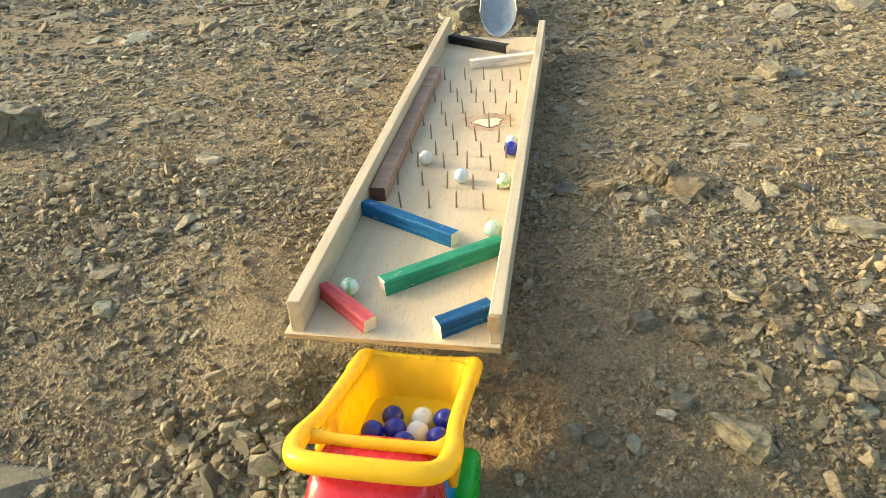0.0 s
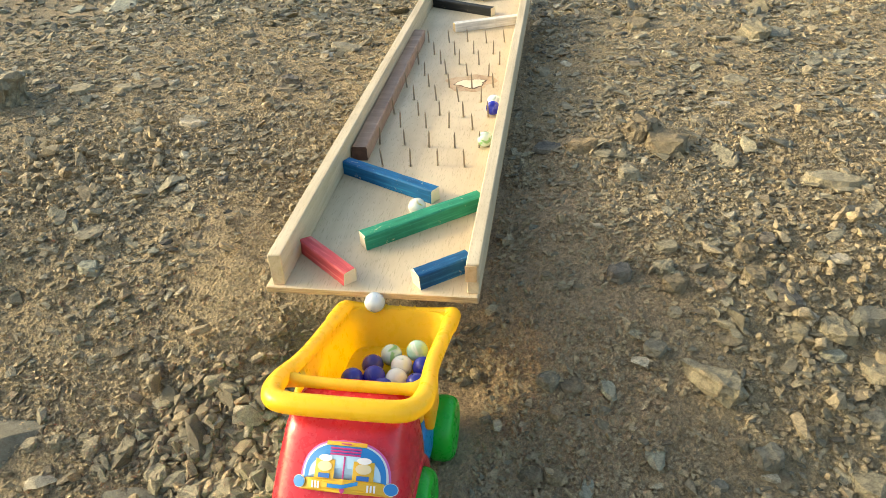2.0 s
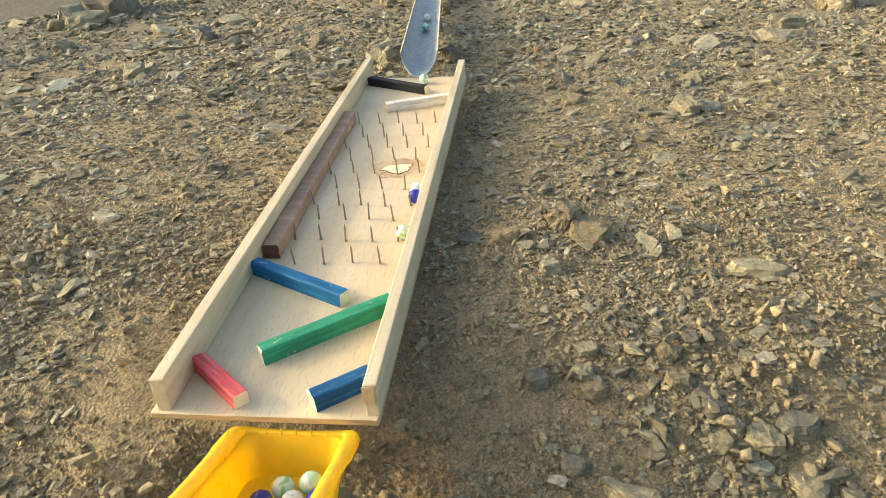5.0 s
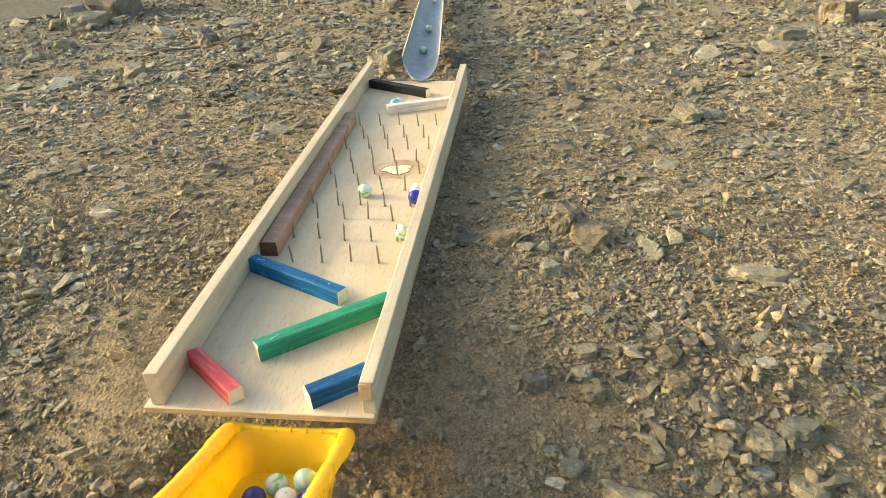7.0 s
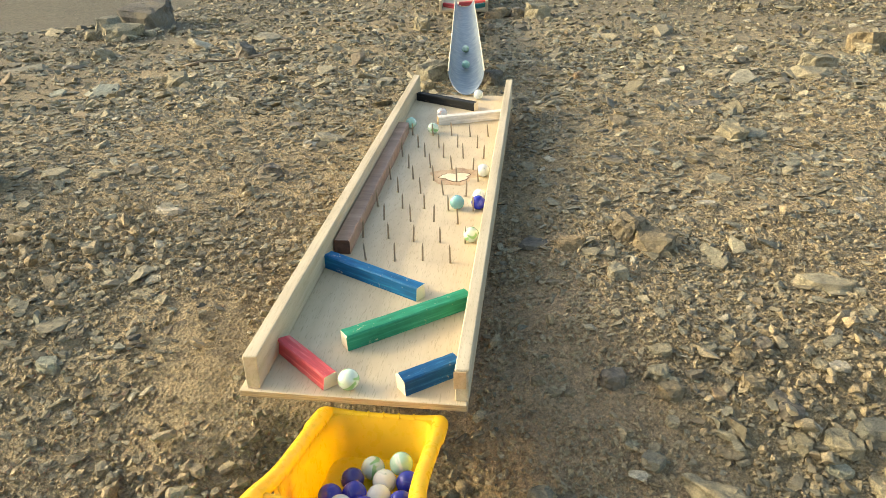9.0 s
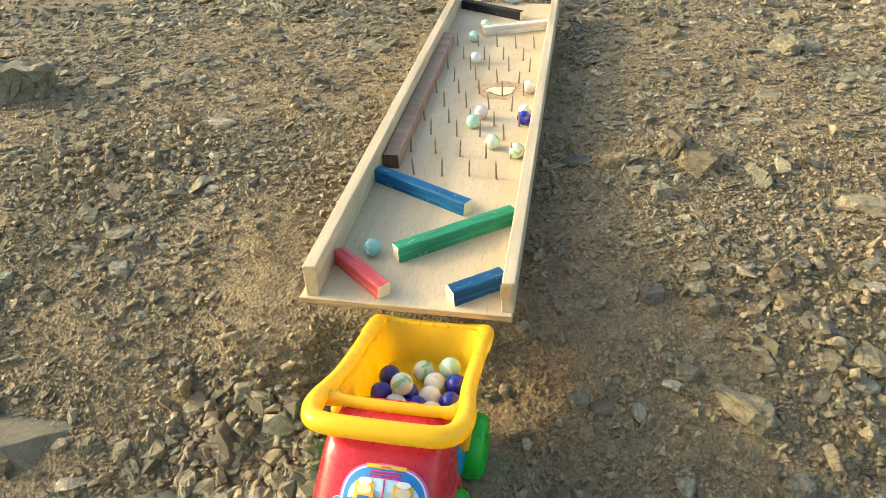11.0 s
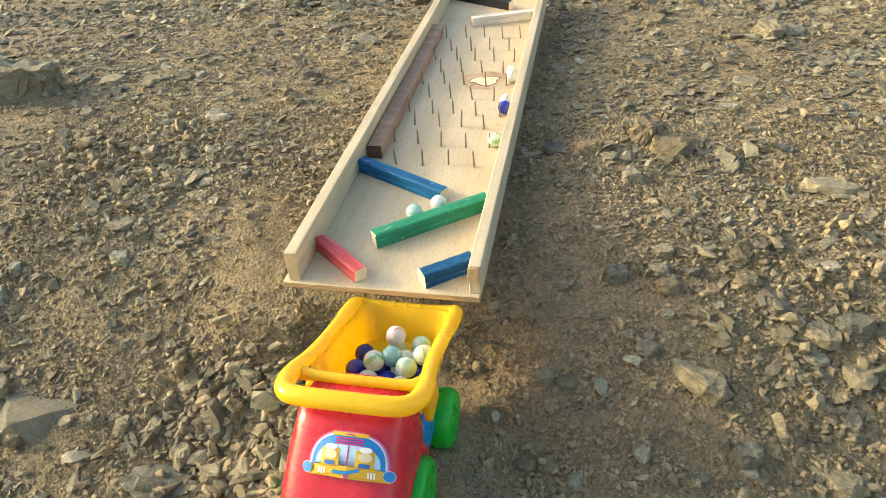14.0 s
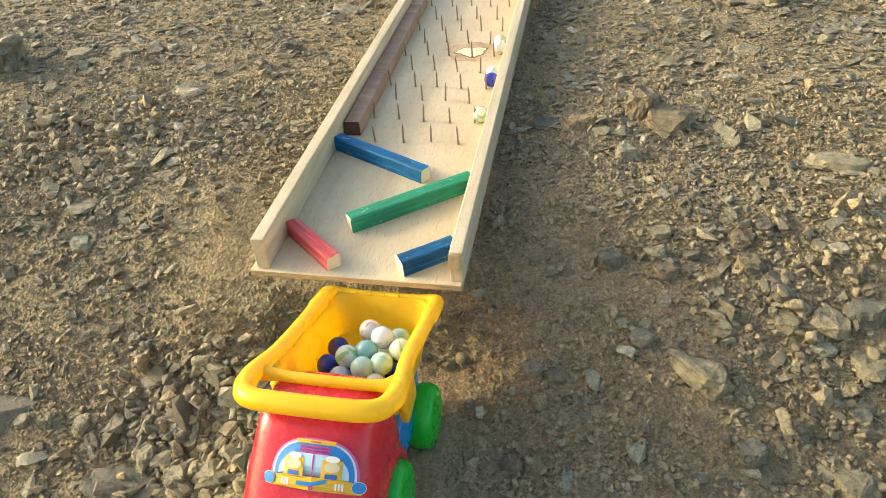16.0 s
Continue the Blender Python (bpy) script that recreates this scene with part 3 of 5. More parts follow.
# ---- the marble tray ----
def build_tray():
    tray = empty("marble_run_tray", pose(0, 0, 0), "long shallow pale wooden tray with side rails, propped on the slope", "marble run")
    bm = block_bm(0.163, 0.768, 0.0058, 0.0006, 0.0004, 3)
    bm.normal_update()
    for f in bm.faces:
        f.material_index = 1 if abs(f.normal.z) < 0.5 else 0
    base = part("base_board", bm, [M_TRAY, M_PLY], tray, "thin pale plywood base board with a dirty edge", m=pose(0.0795, 0.378, -0.0058))
    for name, x, length, y, turn in (("side_rail", 0.0048, 0.784, 0.389, 0.5), ("side_rail", 0.1562, 0.762, 0.379, 0.15)):
        bm = block_bm(0.0098, length, 0.0276, 0.0007, 0.0004, int(x * 1000))
        part(name, bm, M_RAIL, tray, "pale softwood side rail", m=pose(x, y, 0, 0, 0, turn))
    # the front end of one rail shows darker end grain
    part("end_grain_patch", block_bm(0.0085, 0.0006, 0.014, 0.0001), M_END, tray, "orange-brown end grain", m=pose(0.1557, -0.0024, 0.0115))
    # knot: stained wood, a dark rim and a bright filled heart
    rng = random.Random(4)

    def blot(rx, ry, wob, z, n=44, seed=0):
        rg = random.Random(seed)
        ph = [rg.uniform(0, 6.28) for _ in range(4)]
        ring = []
        for i in range(n):
            a = 2 * math.pi * i / n
            k = 1 + wob * (math.sin(2 * a + ph[0]) * 0.6 + math.sin(3 * a + ph[1]) * 0.7 + math.sin(5 * a + ph[2]) * 0.5 + math.sin(9 * a + ph[3]) * 0.3)
            ring.append((rx * k * math.cos(a), ry * k * math.sin(a), z))
        bm = bmesh.new()
        bm.faces.new([bm.verts.new(p) for p in ring])
        got = bmesh.ops.extrude_face_region(bm, geom=bm.faces[:])
        bmesh.ops.translate(bm, verts=[g for g in got["geom"] if isinstance(g, bmesh.types.BMVert)], vec=(0, 0, 0.00025))
        bmesh.ops.recalc_face_normals(bm, faces=bm.faces[:])
        return bm

    knot = part("knot", blot(0.029, 0.026, 0.16, 0, seed=2), M_KNOT, tray, "brown knot in the board", m=pose(0.106, 0.408, 0.0001))
    part("knot_rim", blot(0.0195, 0.0125, 0.2, 0, seed=6), M_GROOVE, knot, m=pose(0.001, -0.003, 0.00025))
    part("knot_heart", blot(0.0182, 0.0112, 0.2, 0, seed=6), M_FILL, knot, m=pose(0.001, -0.003, 0.00045))
    # nails driven up through the board in staggered rows, points upward
    def nail_bm(tall):
        rings = []
        for z, r in ((-0.004, 0.00095), (0.0, 0.00095), (tall - 0.0042, 0.0009), (tall - 0.0008, 0.00025), (tall, 0.00005)):
            rings.append([(r * math.cos(a * math.pi / 4), r * math.sin(a * math.pi / 4), z) for a in range(8)])
        return loft(rings)
    def splinter_bm(seed):
        rg = random.Random(seed)
        bm = bmesh.new()
        for k in range(5):
            a = rg.uniform(0, 6.28)
            d = Vector((math.cos(a), math.sin(a), 0))
            s = Vector((-d.y, d.x, 0)) * rg.uniform(0.0004, 0.0008)
            p = d * 0.0007
            q = d * rg.uniform(0.0016, 0.0032) + Vector((0, 0, rg.uniform(0.0006, 0.0016)))
            vs = [bm.verts.new(v) for v in (p - s, p + s, q, p + Vector((0, 0, 0.0013)))]
            for f in ((0, 1, 3), (1, 2, 3), (2, 0, 3), (0, 2, 1)):
                bm.faces.new([vs[i] for i in f])
        bmesh.ops.recalc_face_normals(bm, faces=bm.faces[:])
        return bm
    meshes = [mesh_of(nail_bm(h), "nail", M_NAIL, 50) for h in (0.0185, 0.0195, 0.0205)]
    chips = [mesh_of(splinter_bm(i), "splinters", M_TRAY) for i in range(4)]
    even, odd = (0.0465, 0.0725, 0.0985, 0.125), (0.031, 0.059, 0.0835, 0.1105, 0.1365)
    for j, y in enumerate((0.1935, 0.236, 0.2775, 0.31, 0.3515, 0.392, 0.431, 0.47, 0.508, 0.555)):
        for x in even if j % 2 == 0 else odd:
            px, py = x + rng.uniform(-0.0015, 0.0015), y + rng.uniform(-0.003, 0.003)
            nail = new("nail", rng.choice(meshes))
            nail.parent = tray
            nail.matrix_basis = pose(px, py, 0, rng.uniform(-5, 5), rng.uniform(-5, 2), rng.uniform(0, 360))
            if rng.random() < 0.7:
                s = new("splinters", rng.choice(chips))
                s.parent = nail
                s.matrix_basis = pose(0, 0, 0.0001, 0, 0, rng.uniform(0, 360))
    return tray


build_tray()


def batten(name, label, a, b, width, tall, mat, end_mat, seed, ragged=(0, 0)):
    """A painted batten from a to b on the tray, with bare sawn ends; ragged ends are broken off."""
    a, b = Vector((*a, 0)), Vector((*b, 0))
    d = b - a
    n = 10
    rng = random.Random(seed)
    rings = []
    half = width / 2
    profile = [(-half, 0.0002), (half, 0.0002), (half, tall - 0.001), (half - 0.001, tall), (-half + 0.001, tall), (-half, tall - 0.001)]
    for i in range(n + 1):
        u = i / n
        ring = []
        for k, (y, z) in enumerate(profile):
            x = (u - 0.5) * d.length
            if i in (0, n):
                x += rng.uniform(-1, 1) * (0.0003 + ragged[0 if i == 0 else 1])
            ring.append((x, y + rng.uniform(-0.00012, 0.00012), z + (rng.uniform(-0.0002, 0.0002) if z > 0.001 else 0)))
        rings.append(ring)
    bm = loft(rings)
    for f in bm.faces:
        if len(f.verts) > 4:
            f.material_index = 1
    bmesh.ops.triangulate(bm, faces=[f for f in bm.faces if len(f.verts) > 4])
    mid = (a + b) / 2
    ob = thing(name, bm, [mat, end_mat], pose(mid.x, mid.y, 0.0, 0, 0, math.degrees(math.atan2(d.y, d.x))), label, "wooden block", "battens in the tray", 35)
    return ob


batten("wooden_batten", "black painted wooden batten glued across the tray", (0.0115, 0.7305), (0.1085, 0.678), 0.0115, 0.0125, M_BLACK, M_FILL, 1)
batten("wooden_batten", "white painted wooden batten glued across the tray", (0.0595, 0.6035), (0.15, 0.642), 0.0115, 0.0125, M_WHITE, M_END, 2)
batten("wooden_batten", "unpainted dark walnut batten along the rail", (0.0205, 0.2015), (0.0155, 0.567), 0.0155, 0.0145, M_WALNUT, M_WALNUT_END, 3)
batten("wooden_batten", "blue painted wooden batten with a chipped end", (0.0135, 0.178), (0.1085, 0.1275), 0.0115, 0.0135, M_BLUE, M_FILL, 4, (0, 0.0006))
batten("wooden_batten", "green painted wooden batten with worn edges", (0.0605, 0.0515), (0.149, 0.1225), 0.0125, 0.0135, M_GREEN, M_FILL, 5, (0.0006, 0))
batten("wooden_batten", "dark blue painted short wooden batten beside the rail", (0.1135, 0.0035), (0.1495, 0.0315), 0.012, 0.0135, M_NAVY, M_FILL, 6, (0.0006, 0))
batten("wooden_batten", "pinkish red stained wooden batten with a splintered end", (0.0165, 0.0425), (0.0632, 0.0025), 0.0112, 0.0128, M_RED, M_FILL, 7, (0.0022, 0.0012))


# ---- gutter, upper tray and its props ----
CHUTE_A, CHUTE_B = Vector((0.0865, 0.752, 0.0335)), Vector((-0.052, 2.1, -0.046))


def build_gutter():
    d = (CHUTE_B - CHUTE_A)
    length = d.length
    d = d.normalized()
    side = d.cross(Vector((0, 0, 1))).normalized()
    up = side.cross(d)
    bm = bmesh.new()
    outer, inner = 0.0305, 0.0295
    steps, n = 26, 22
    grid = []
    for r in (outer, inner):
        rows = []
        for i in range(steps + 1):
            u = i / steps
            row = []
            for k in range(n + 1):
                a = math.pi * (1.0 + k / n)
                # the lower end is cut to a rounded tongue
                cut = 0.05 * max(0.0, abs(math.cos(a)) ** 2) if u == 0 else 0
                p = CHUTE_A + d * (length * u * 1.0 + cut) + side * r * math.cos(a) * (1 + 0.008 * math.sin(u * 5)) + up * (r * math.sin(a) - 0.0008 * math.sin(3.1 * u * math.pi))
                row.append(bm.verts.new(p))
            rows.append(row)
        grid.append(rows)
    for r, rows in enumerate(grid):
        for a, b in zip(rows, rows[1:]):
            for k in range(n):
                bm.faces.new((a[k], a[k + 1], b[k + 1], b[k]) if r == 0 else (a[k], b[k], b[k + 1], a[k + 1]))
    o, i2 = grid
    for i in range(steps):
        for k in (0, n):
            bm.faces.new((o[i][k], o[i + 1][k], i2[i + 1][k], i2[i][k]))
    for i in (0, steps):
        for k in range(n):
            bm.faces.new((o[i][k], o[i][k + 1], i2[i][k + 1], i2[i][k]))
    bmesh.ops.recalc_face_normals(bm, faces=bm.faces[:])
    g = empty("gutter", pose(0, 0, 0), "grey metal half-round gutter leading down into the tray", "gutter")
    part("channel", bm, M_ZINC, g, smooth=40)
    # cut edges in a pale material, which paints the rim light along them
    for s in (-1, 1):
        pts = [CHUTE_A + d * (0.05 + (length - 0.05) * i / 12) + side * s * 0.0302 + up * 0.0002 for i in range(13)]
        part("cut_edge", tube(pts, 0.0011, 8), M_FILL, g, "pale cut edge with its rim light put into the colour", True)


build_gutter()


UPPER = pose(-0.052, 2.07, -0.078, 3, 0, 4)


def build_upper_tray():
    m = UPPER
    tray = empty("marble_run_tray", m, "second pale wooden tray higher up the slope", "marble run")
    part("base_board", block_bm(0.163, 0.6, 0.008, 0.0006), M_TRAY, tray, "thin pale plywood base board", m=pose(0, 0.3, -0.008))
    for x in (-0.077, 0.077):
        part("side_rail", block_bm(0.0098, 0.6, 0.0276, 0.0007), M_RAIL, tray, "pale softwood side rail", m=pose(x, 0.3, 0))
    for label, a, b, mat, seed in (("red painted wooden batten in the upper tray", (-0.068, 0.045), (-0.012, 0.004), M_RED, 11),
                                   ("red painted wooden batten across the upper tray", (-0.02, 0.05), (0.07, 0.085), M_RED, 12),
                                   ("teal painted wooden batten in the upper tray", (0.025, 0.008), (0.07, 0.04), M_TEAL, 13)):
        ob = batten("wooden_batten", label, a, b, 0.012, 0.0135, mat, M_FILL, seed)
        flat = SLOPE.inverted() @ ob.matrix_basis
        ob.matrix_basis = SLOPE @ m @ flat
        tagged(ob, group="battens in the upper tray")


build_upper_tray()


# ---- toy truck ----
TRUCK = pose(0.102, -0.105, -0.083, -8, 0, -0.3)


def build_truck():
    truck = empty("toy_dump_truck", TRUCK, "plastic toy dump truck, yellow bed full of marbles, red cab", "toy truck")
    # bed: tapered tub
    def rim_z(x, y):
        return np.interp(y, [-0.07, -0.035, 0.02, 0.09], [0.113, 0.105, 0.0945, 0.0832])
    top = squircle(-0.0395, 0.0395, -0.034, 0.0855, rim_z, 7, 48)
    bot = squircle(-0.034, 0.034, -0.012, 0.074, lambda x, y: 0.0545 + 0.03 * max(0, -y), 7, 48)
    levels = []
    for u in (0.0, 0.08, 0.3, 0.6, 0.85, 1.0):
        k = u ** 0.9
        levels.append([tuple(b[i] + (t[i] - b[i]) * k for i in range(3)) for b, t in zip(bot, top)])
    inner = [[(x * 0.955, 0.0255 + (y - 0.0255) * 0.965, z + 0.0028 * (1 - u)) for x, y, z in ring] for ring, u in zip(levels, (0.0, 0.08, 0.3, 0.6, 0.85, 1.0))]
    bm = loft(levels + inner[::-1])
    bed = part("bed", bm, M_YELLOW, truck, "glossy yellow plastic dump bed", smooth=50)
    # rim and carrying loop over the cab
    half = [(0.0, 0.0865, 0.0818), (0.02, 0.0865, 0.0818), (0.036, 0.0872, 0.083), (0.0415, 0.083, 0.0845), (0.0413, 0.06, 0.089), (0.0408, 0.03, 0.0945), (0.0405, 0.004, 0.0995),
            (0.0412, -0.016, 0.1035), (0.0438, -0.03, 0.1065), (0.045, -0.046, 0.109), (0.041, -0.0625, 0.1115), (0.027, -0.0665, 0.1135), (0.0, -0.0675, 0.1145)]
    ctrl = half + [(-x, y, z) for x, y, z in half[1:-1][::-1]]
    pts = smooth_path(ctrl, 110)
    radii = [0.0031 + 0.0028 * float(blend(0.088 - p.y + abs(p.x) * 0.25 - 0.008, 0.0, 0.012)) if p.y > 0.05 else 0.005 + 0.0012 * float(blend(-p.y, 0.02, 0.05)) for p in pts]
    part("rim", tube(pts, radii, 14, True), M_YELLOW, bed, "rounded yellow rim with a carrying loop", True)
    bar = [(x, -0.034 - 0.003 * (1 - (x / 0.043) ** 2), 0.1045 + 0.001 * (1 - (x / 0.043) ** 2)) for x in np.linspace(-0.0425, 0.0425, 14)]
    part("bar", tube(bar, [0.0052, 0.0044] + [0.0036] * 10 + [0.0044, 0.0052], 12), M_YELLOW, bed, "yellow cross bar", True)
    for i in range(5):
        bmn = block_bm(0.0016, 0.006, 0.0022, 0.0006, segments=2)
        part("notch", bmn, M_YELLOW, bed, m=pose(-0.0216 + i * 0.0108, 0.086, 0.0828, 8, 0, 10))
    # cab: a swollen red shell
    rings = []
    for z, hw, yf, yr, p in ((0.022, 0.0355, -0.112, -0.012, 5), (0.034, 0.038, -0.113, -0.01, 5), (0.05, 0.039, -0.109, -0.01, 5), (0.062, 0.0388, -0.1, -0.011, 4.6), (0.074, 0.0377, -0.0895, -0.013, 4.4),
                             (0.086, 0.036, -0.079, -0.016, 4.2), (0.094, 0.0345, -0.0725, -0.019, 4), (0.0995, 0.032, -0.067, -0.023, 3.6), (0.1025, 0.027, -0.06, -0.029, 3.2), (0.1035, 0.014, -0.052, -0.036, 3)):
        rings.append(squircle(-hw, hw, yf, yr, z, p, 48))
    cab = part("cab", loft(rings), M_REDP, truck, "shiny red plastic cab", smooth=55)
    for s in (-1, 1):
        bmk = bmesh.new()
        bmesh.ops.create_uvsphere(bmk, u_segments=16, v_segments=10, radius=0.0052)
        part("hinge_knob", bmk, M_REDP, cab, "round red knob", True, pose(s * 0.027, -0.041, 0.0965))
        # flared wheel arch
        arch = [(s * 0.0355, -0.05 + 0.031 * math.cos(a), 0.024 + 0.031 * math.sin(a)) for a in np.linspace(0.05, math.pi - 0.05, 12)]
        part("wheel_arch", tube(arch, 0.0045, 10), M_REDP, cab, "red flared wheel arch", True)
        # round badge on the cab's flank
        bmb = bmesh.new()
        bmesh.ops.create_cone(bmb, cap_ends=True, segments=24, radius1=0.006, radius2=0.006, depth=0.0006, matrix=Matrix.Diagonal((0.62, 1.5, 1, 1)))
        part("badge", bmb, M_STICK_CREAM, cab, "small oval sticker", m=pose(s * 0.0352, -0.034, 0.079, 0, s * 75, 0))
    # chassis
    bm = block_bm(0.05, 0.165, 0.02, 0.004, segments=3)
    ch = part("chassis", bm, M_BLUEP, truck, "bright blue plastic chassis", 40, pose(0, -0.015, 0.018))
    for s in (-1, 1):
        part("chassis_side", block_bm(0.012, 0.062, 0.03, 0.004, segments=3), M_BLUEP, ch, m=pose(s * 0.028, 0.028, 0.006))
        part("mudguard", block_bm(0.014, 0.046, 0.034, 0.005, segments=3), M_BLUEP, ch, "blue plastic flank between the wheels", 40, pose(s * 0.0295, 0.008, 0.003))
        part("bed_support", block_bm(0.006, 0.024, 0.028, 0.0028, segments=3), M_YELLOW, bed, "yellow bracket under the bed", 40, m=pose(s * 0.0403, -0.008, 0.064, 14, 0, 0))
    part("bumper", block_bm(0.07, 0.012, 0.016, 0.005, segments=3), M_BLUEP, ch, "blue bumper", 40, pose(0, -0.1, -0.006))
    # wheels
    for s in (-1, 1):
        for y, r in ((0.031, 0.0232), (-0.047, 0.0255)):
            prof = [(0.0, 0.30), (0.0002, 0.86), (0.001, 0.94), (0.0028, 0.985), (0.005, 1.0), (0.0095, 1.0), (0.0125, 0.975), (0.0148, 0.92), (0.0163, 0.83), (0.0166, 0.72), (0.0158, 0.6), (0.0152, 0.4), (0.0162, 0.3), (0.0165, 0.12)]
            rings = [[(x - 0.009, r * k * math.cos(2 * math.pi * i / 40), r * k * math.sin(2 * math.pi * i / 40)) for i in range(40)] for x, k in prof]
            part("wheel", loft(rings), M_GREENP, truck, "bright green plastic wheel", 50, pose(s * (0.0415 if y > 0 else 0.0385), y, r - 0.0025, 0, 0, 0 if s > 0 else 180))
    # printed windscreen sticker on the sloping front of the cab
    st = part("sticker", bmesh.new(), M_STICK_PINK, cab, "printed windscreen sticker with pink border", m=pose(0.0065, -0.0808, 0.0862, 47, 0, 0) @ Matrix.Diagonal((0.93, 0.8, 1, 1)))

    def plate(outline, z, mat, name, parent=None):
        bm = bmesh.new()
        n = 10
        c = Vector((sum(p[0] for p in outline) / len(outline), sum(p[1] for p in outline) / len(outline)))

        def bow(x, y, dz):
            # follows the cab's bulge
            return (x, y, dz - 7.0 * x * x - (4.0 * y * y))
        rings = []
        for k in range(4):
            u = k / 3
            rings.append([bow(c.x + (p[0] - c.x) * u, c.y + (p[1] - c.y) * u, z) for p in outline])
        mid = bm.verts.new(bow(c.x, c.y, z))
        vs = [[bm.verts.new(p) for p in r] for r in rings[1:]]
        m = len(outline)
        for i in range(m):
            bm.faces.new((mid, vs[0][i], vs[0][(i + 1) % m]))
            for a, b in zip(vs, vs[1:]):
                bm.faces.new((a[i], b[i], b[(i + 1) % m], a[(i + 1) % m]))
        bmesh.ops.recalc_face_normals(bm, faces=bm.faces[:])
        if sum(f.normal.z for f in bm.faces) < 0:
            bmesh.ops.reverse_faces(bm, faces=bm.faces[:])
        return part(name, bm, mat, parent or st)

    def arch_line(w, h0, h1, n=28, p=2.6):
        out = []
        for i in range(n):
            a = math.pi * i / (n - 1)
            c, s = math.cos(a), math.sin(a)
            out.append((w * math.copysign(abs(c) ** (2 / p), c), h0 + (h1 - h0) * abs(s) ** (2 / p)))
        return out

    def rect(x0, x1, y0, y1, lean=0.0):
        return [(x0, y0), ((x0 + x1) / 2, y0), (x1, y0 + lean), (x1, y1 + lean), ((x0 + x1) / 2, y1), (x0, y1)]

    def disc(x, y, r, ry=None):
        return [(x + r * math.cos(a), y + (ry or r) * math.sin(a)) for a in np.linspace(0, 2 * math.pi, 15)[:-1]]

    z = 0.0035
    plate(arch_line(0.0272, -0.0125, 0.0165), z, M_STICK_PINK, "sticker_border")
    plate(arch_line(0.0258, -0.0115, 0.0152), z + 0.0003, M_STICK_WHITE, "sticker_line")
    plate(arch_line(0.0245, -0.01, 0.014), z + 0.0006, M_STICK_CYAN, "sticker_window")
    plate(arch_line(0.0215, -0.0085, 0.007), z + 0.0009, M_STICK_PALE, "sticker_glass")
    plate(rect(-0.0285, 0.0285, -0.0175, -0.0085), z + 0.0006, M_STICK_YEL, "sticker_dash")
    plate(rect(-0.012, 0.012, 0.0128, 0.0155), z + 0.0012, M_STICK_YEL, "sticker_lamp")
    plate(rect(-0.003, 0.003, 0.0137, 0.0145), z + 0.0015, M_STICK_MAG, "sticker_bar")
    for k in range(3):
        plate(rect(-0.0092, 0.0092, 0.0066 + k * 0.0019, 0.0078 + k * 0.0019), z + 0.0013, M_STICK_MAG, "sticker_stripe")
    plate(rect(-0.0005, 0.0005, -0.0085, 0.006), z + 0.0012, M_STICK_MAG, "sticker_post")
    for s in (-1, 1):
        plate(rect(s * 0.0115 - 0.006, s * 0.0115 + 0.006, -0.0085, 0.0035), z + 0.0012, M_STICK_YEL, "sticker_seat")
        plate(disc(s * 0.0115, -0.001, 0.0046, 0.0034), z + 0.0015, M_STICK_CREAM, "sticker_blot")
        plate(disc(s * 0.0115, 0.0042, 0.0042, 0.0022), z + 0.0016, M_STICK_WHITE, "sticker_blot")
        plate(rect(s * 0.0115 - 0.0035, s * 0.0115 + 0.0035, -0.0085, -0.0055), z + 0.0016, M_STICK_BLUE, "sticker_blot")
        plate(disc(s * 0.0275, -0.0125, 0.0042), z + 0.0012, M_STICK_WHITE, "sticker_lamp_rim")
        plate(disc(s * 0.0275, -0.0125, 0.0038), z + 0.0015, M_STICK_CYAN, "sticker_lamp")
        for k in range(3):
            plate(rect(s * 0.0165 + k * 0.0019 - 0.0025, s * 0.0165 + k * 0.0019 - 0.0014, -0.0155, -0.011), z + 0.001, M_STICK_WHITE, "sticker_mark")
    plate(rect(-0.009, 0.009, -0.0145, -0.012, 0.003), z + 0.0014, M_STICK_CYAN, "sticker_wiper")
    plate(disc(0.0, -0.0155, 0.0014, 0.002), z + 0.001, M_STICK_MAG, "sticker_dot")
    return truck


build_truck()


# ---- marbles ----
R = 0.0078


def marble_mesh():
    bm = bmesh.new()
    bmesh.ops.create_icosphere(bm, subdivisions=4, radius=R)
    return bm


def marble(kind, spot, spin=(0, 0, 0)):
    mat, label = MARBLES[kind]
    ob = new("marble", mesh_of(marble_mesh(), "marble", mat, True))
    ob.matrix_basis = SLOPE @ pose(*spot, *spin)
    return tagged(ob, label, "marble", "glass marbles")


def in_bed(x, y, z):
    p = TRUCK @ Vector((x, y, z))
    return (p.x, p.y, p.z)


def chute_spot(y):
    u = (y - CHUTE_A.y) / (CHUTE_B.y - CHUTE_A.y)
    p = CHUTE_A + (CHUTE_B - CHUTE_A) * u
    return (p.x, y, p.z - 0.0295 + R)


# resting in the truck's bed
for i, (kind, spot) in enumerate((
        ("blue", (-0.0065, 0.0265, 0.0645)), ("blue", (0.0022, 0.0135, 0.0645)), ("blue", (0.0252, 0.041, 0.0645)), ("blue", (0.0242, 0.0215, 0.0645)),
        ("white", (0.0098, 0.0405, 0.0645)), ("white", (0.0095, 0.0255, 0.0645)))):
    marble(kind, in_bed(*spot), (40 * i, 70 * i, 25 * i))
# caught between the nails and the rail
marble("blue", (0.142, 0.3165, R), (10, 60, 0))
marble("white", (0.1415, 0.334, R), (80, 20, 0))
marble("green", (0.1412, 0.239, R), (130, 50, 30))


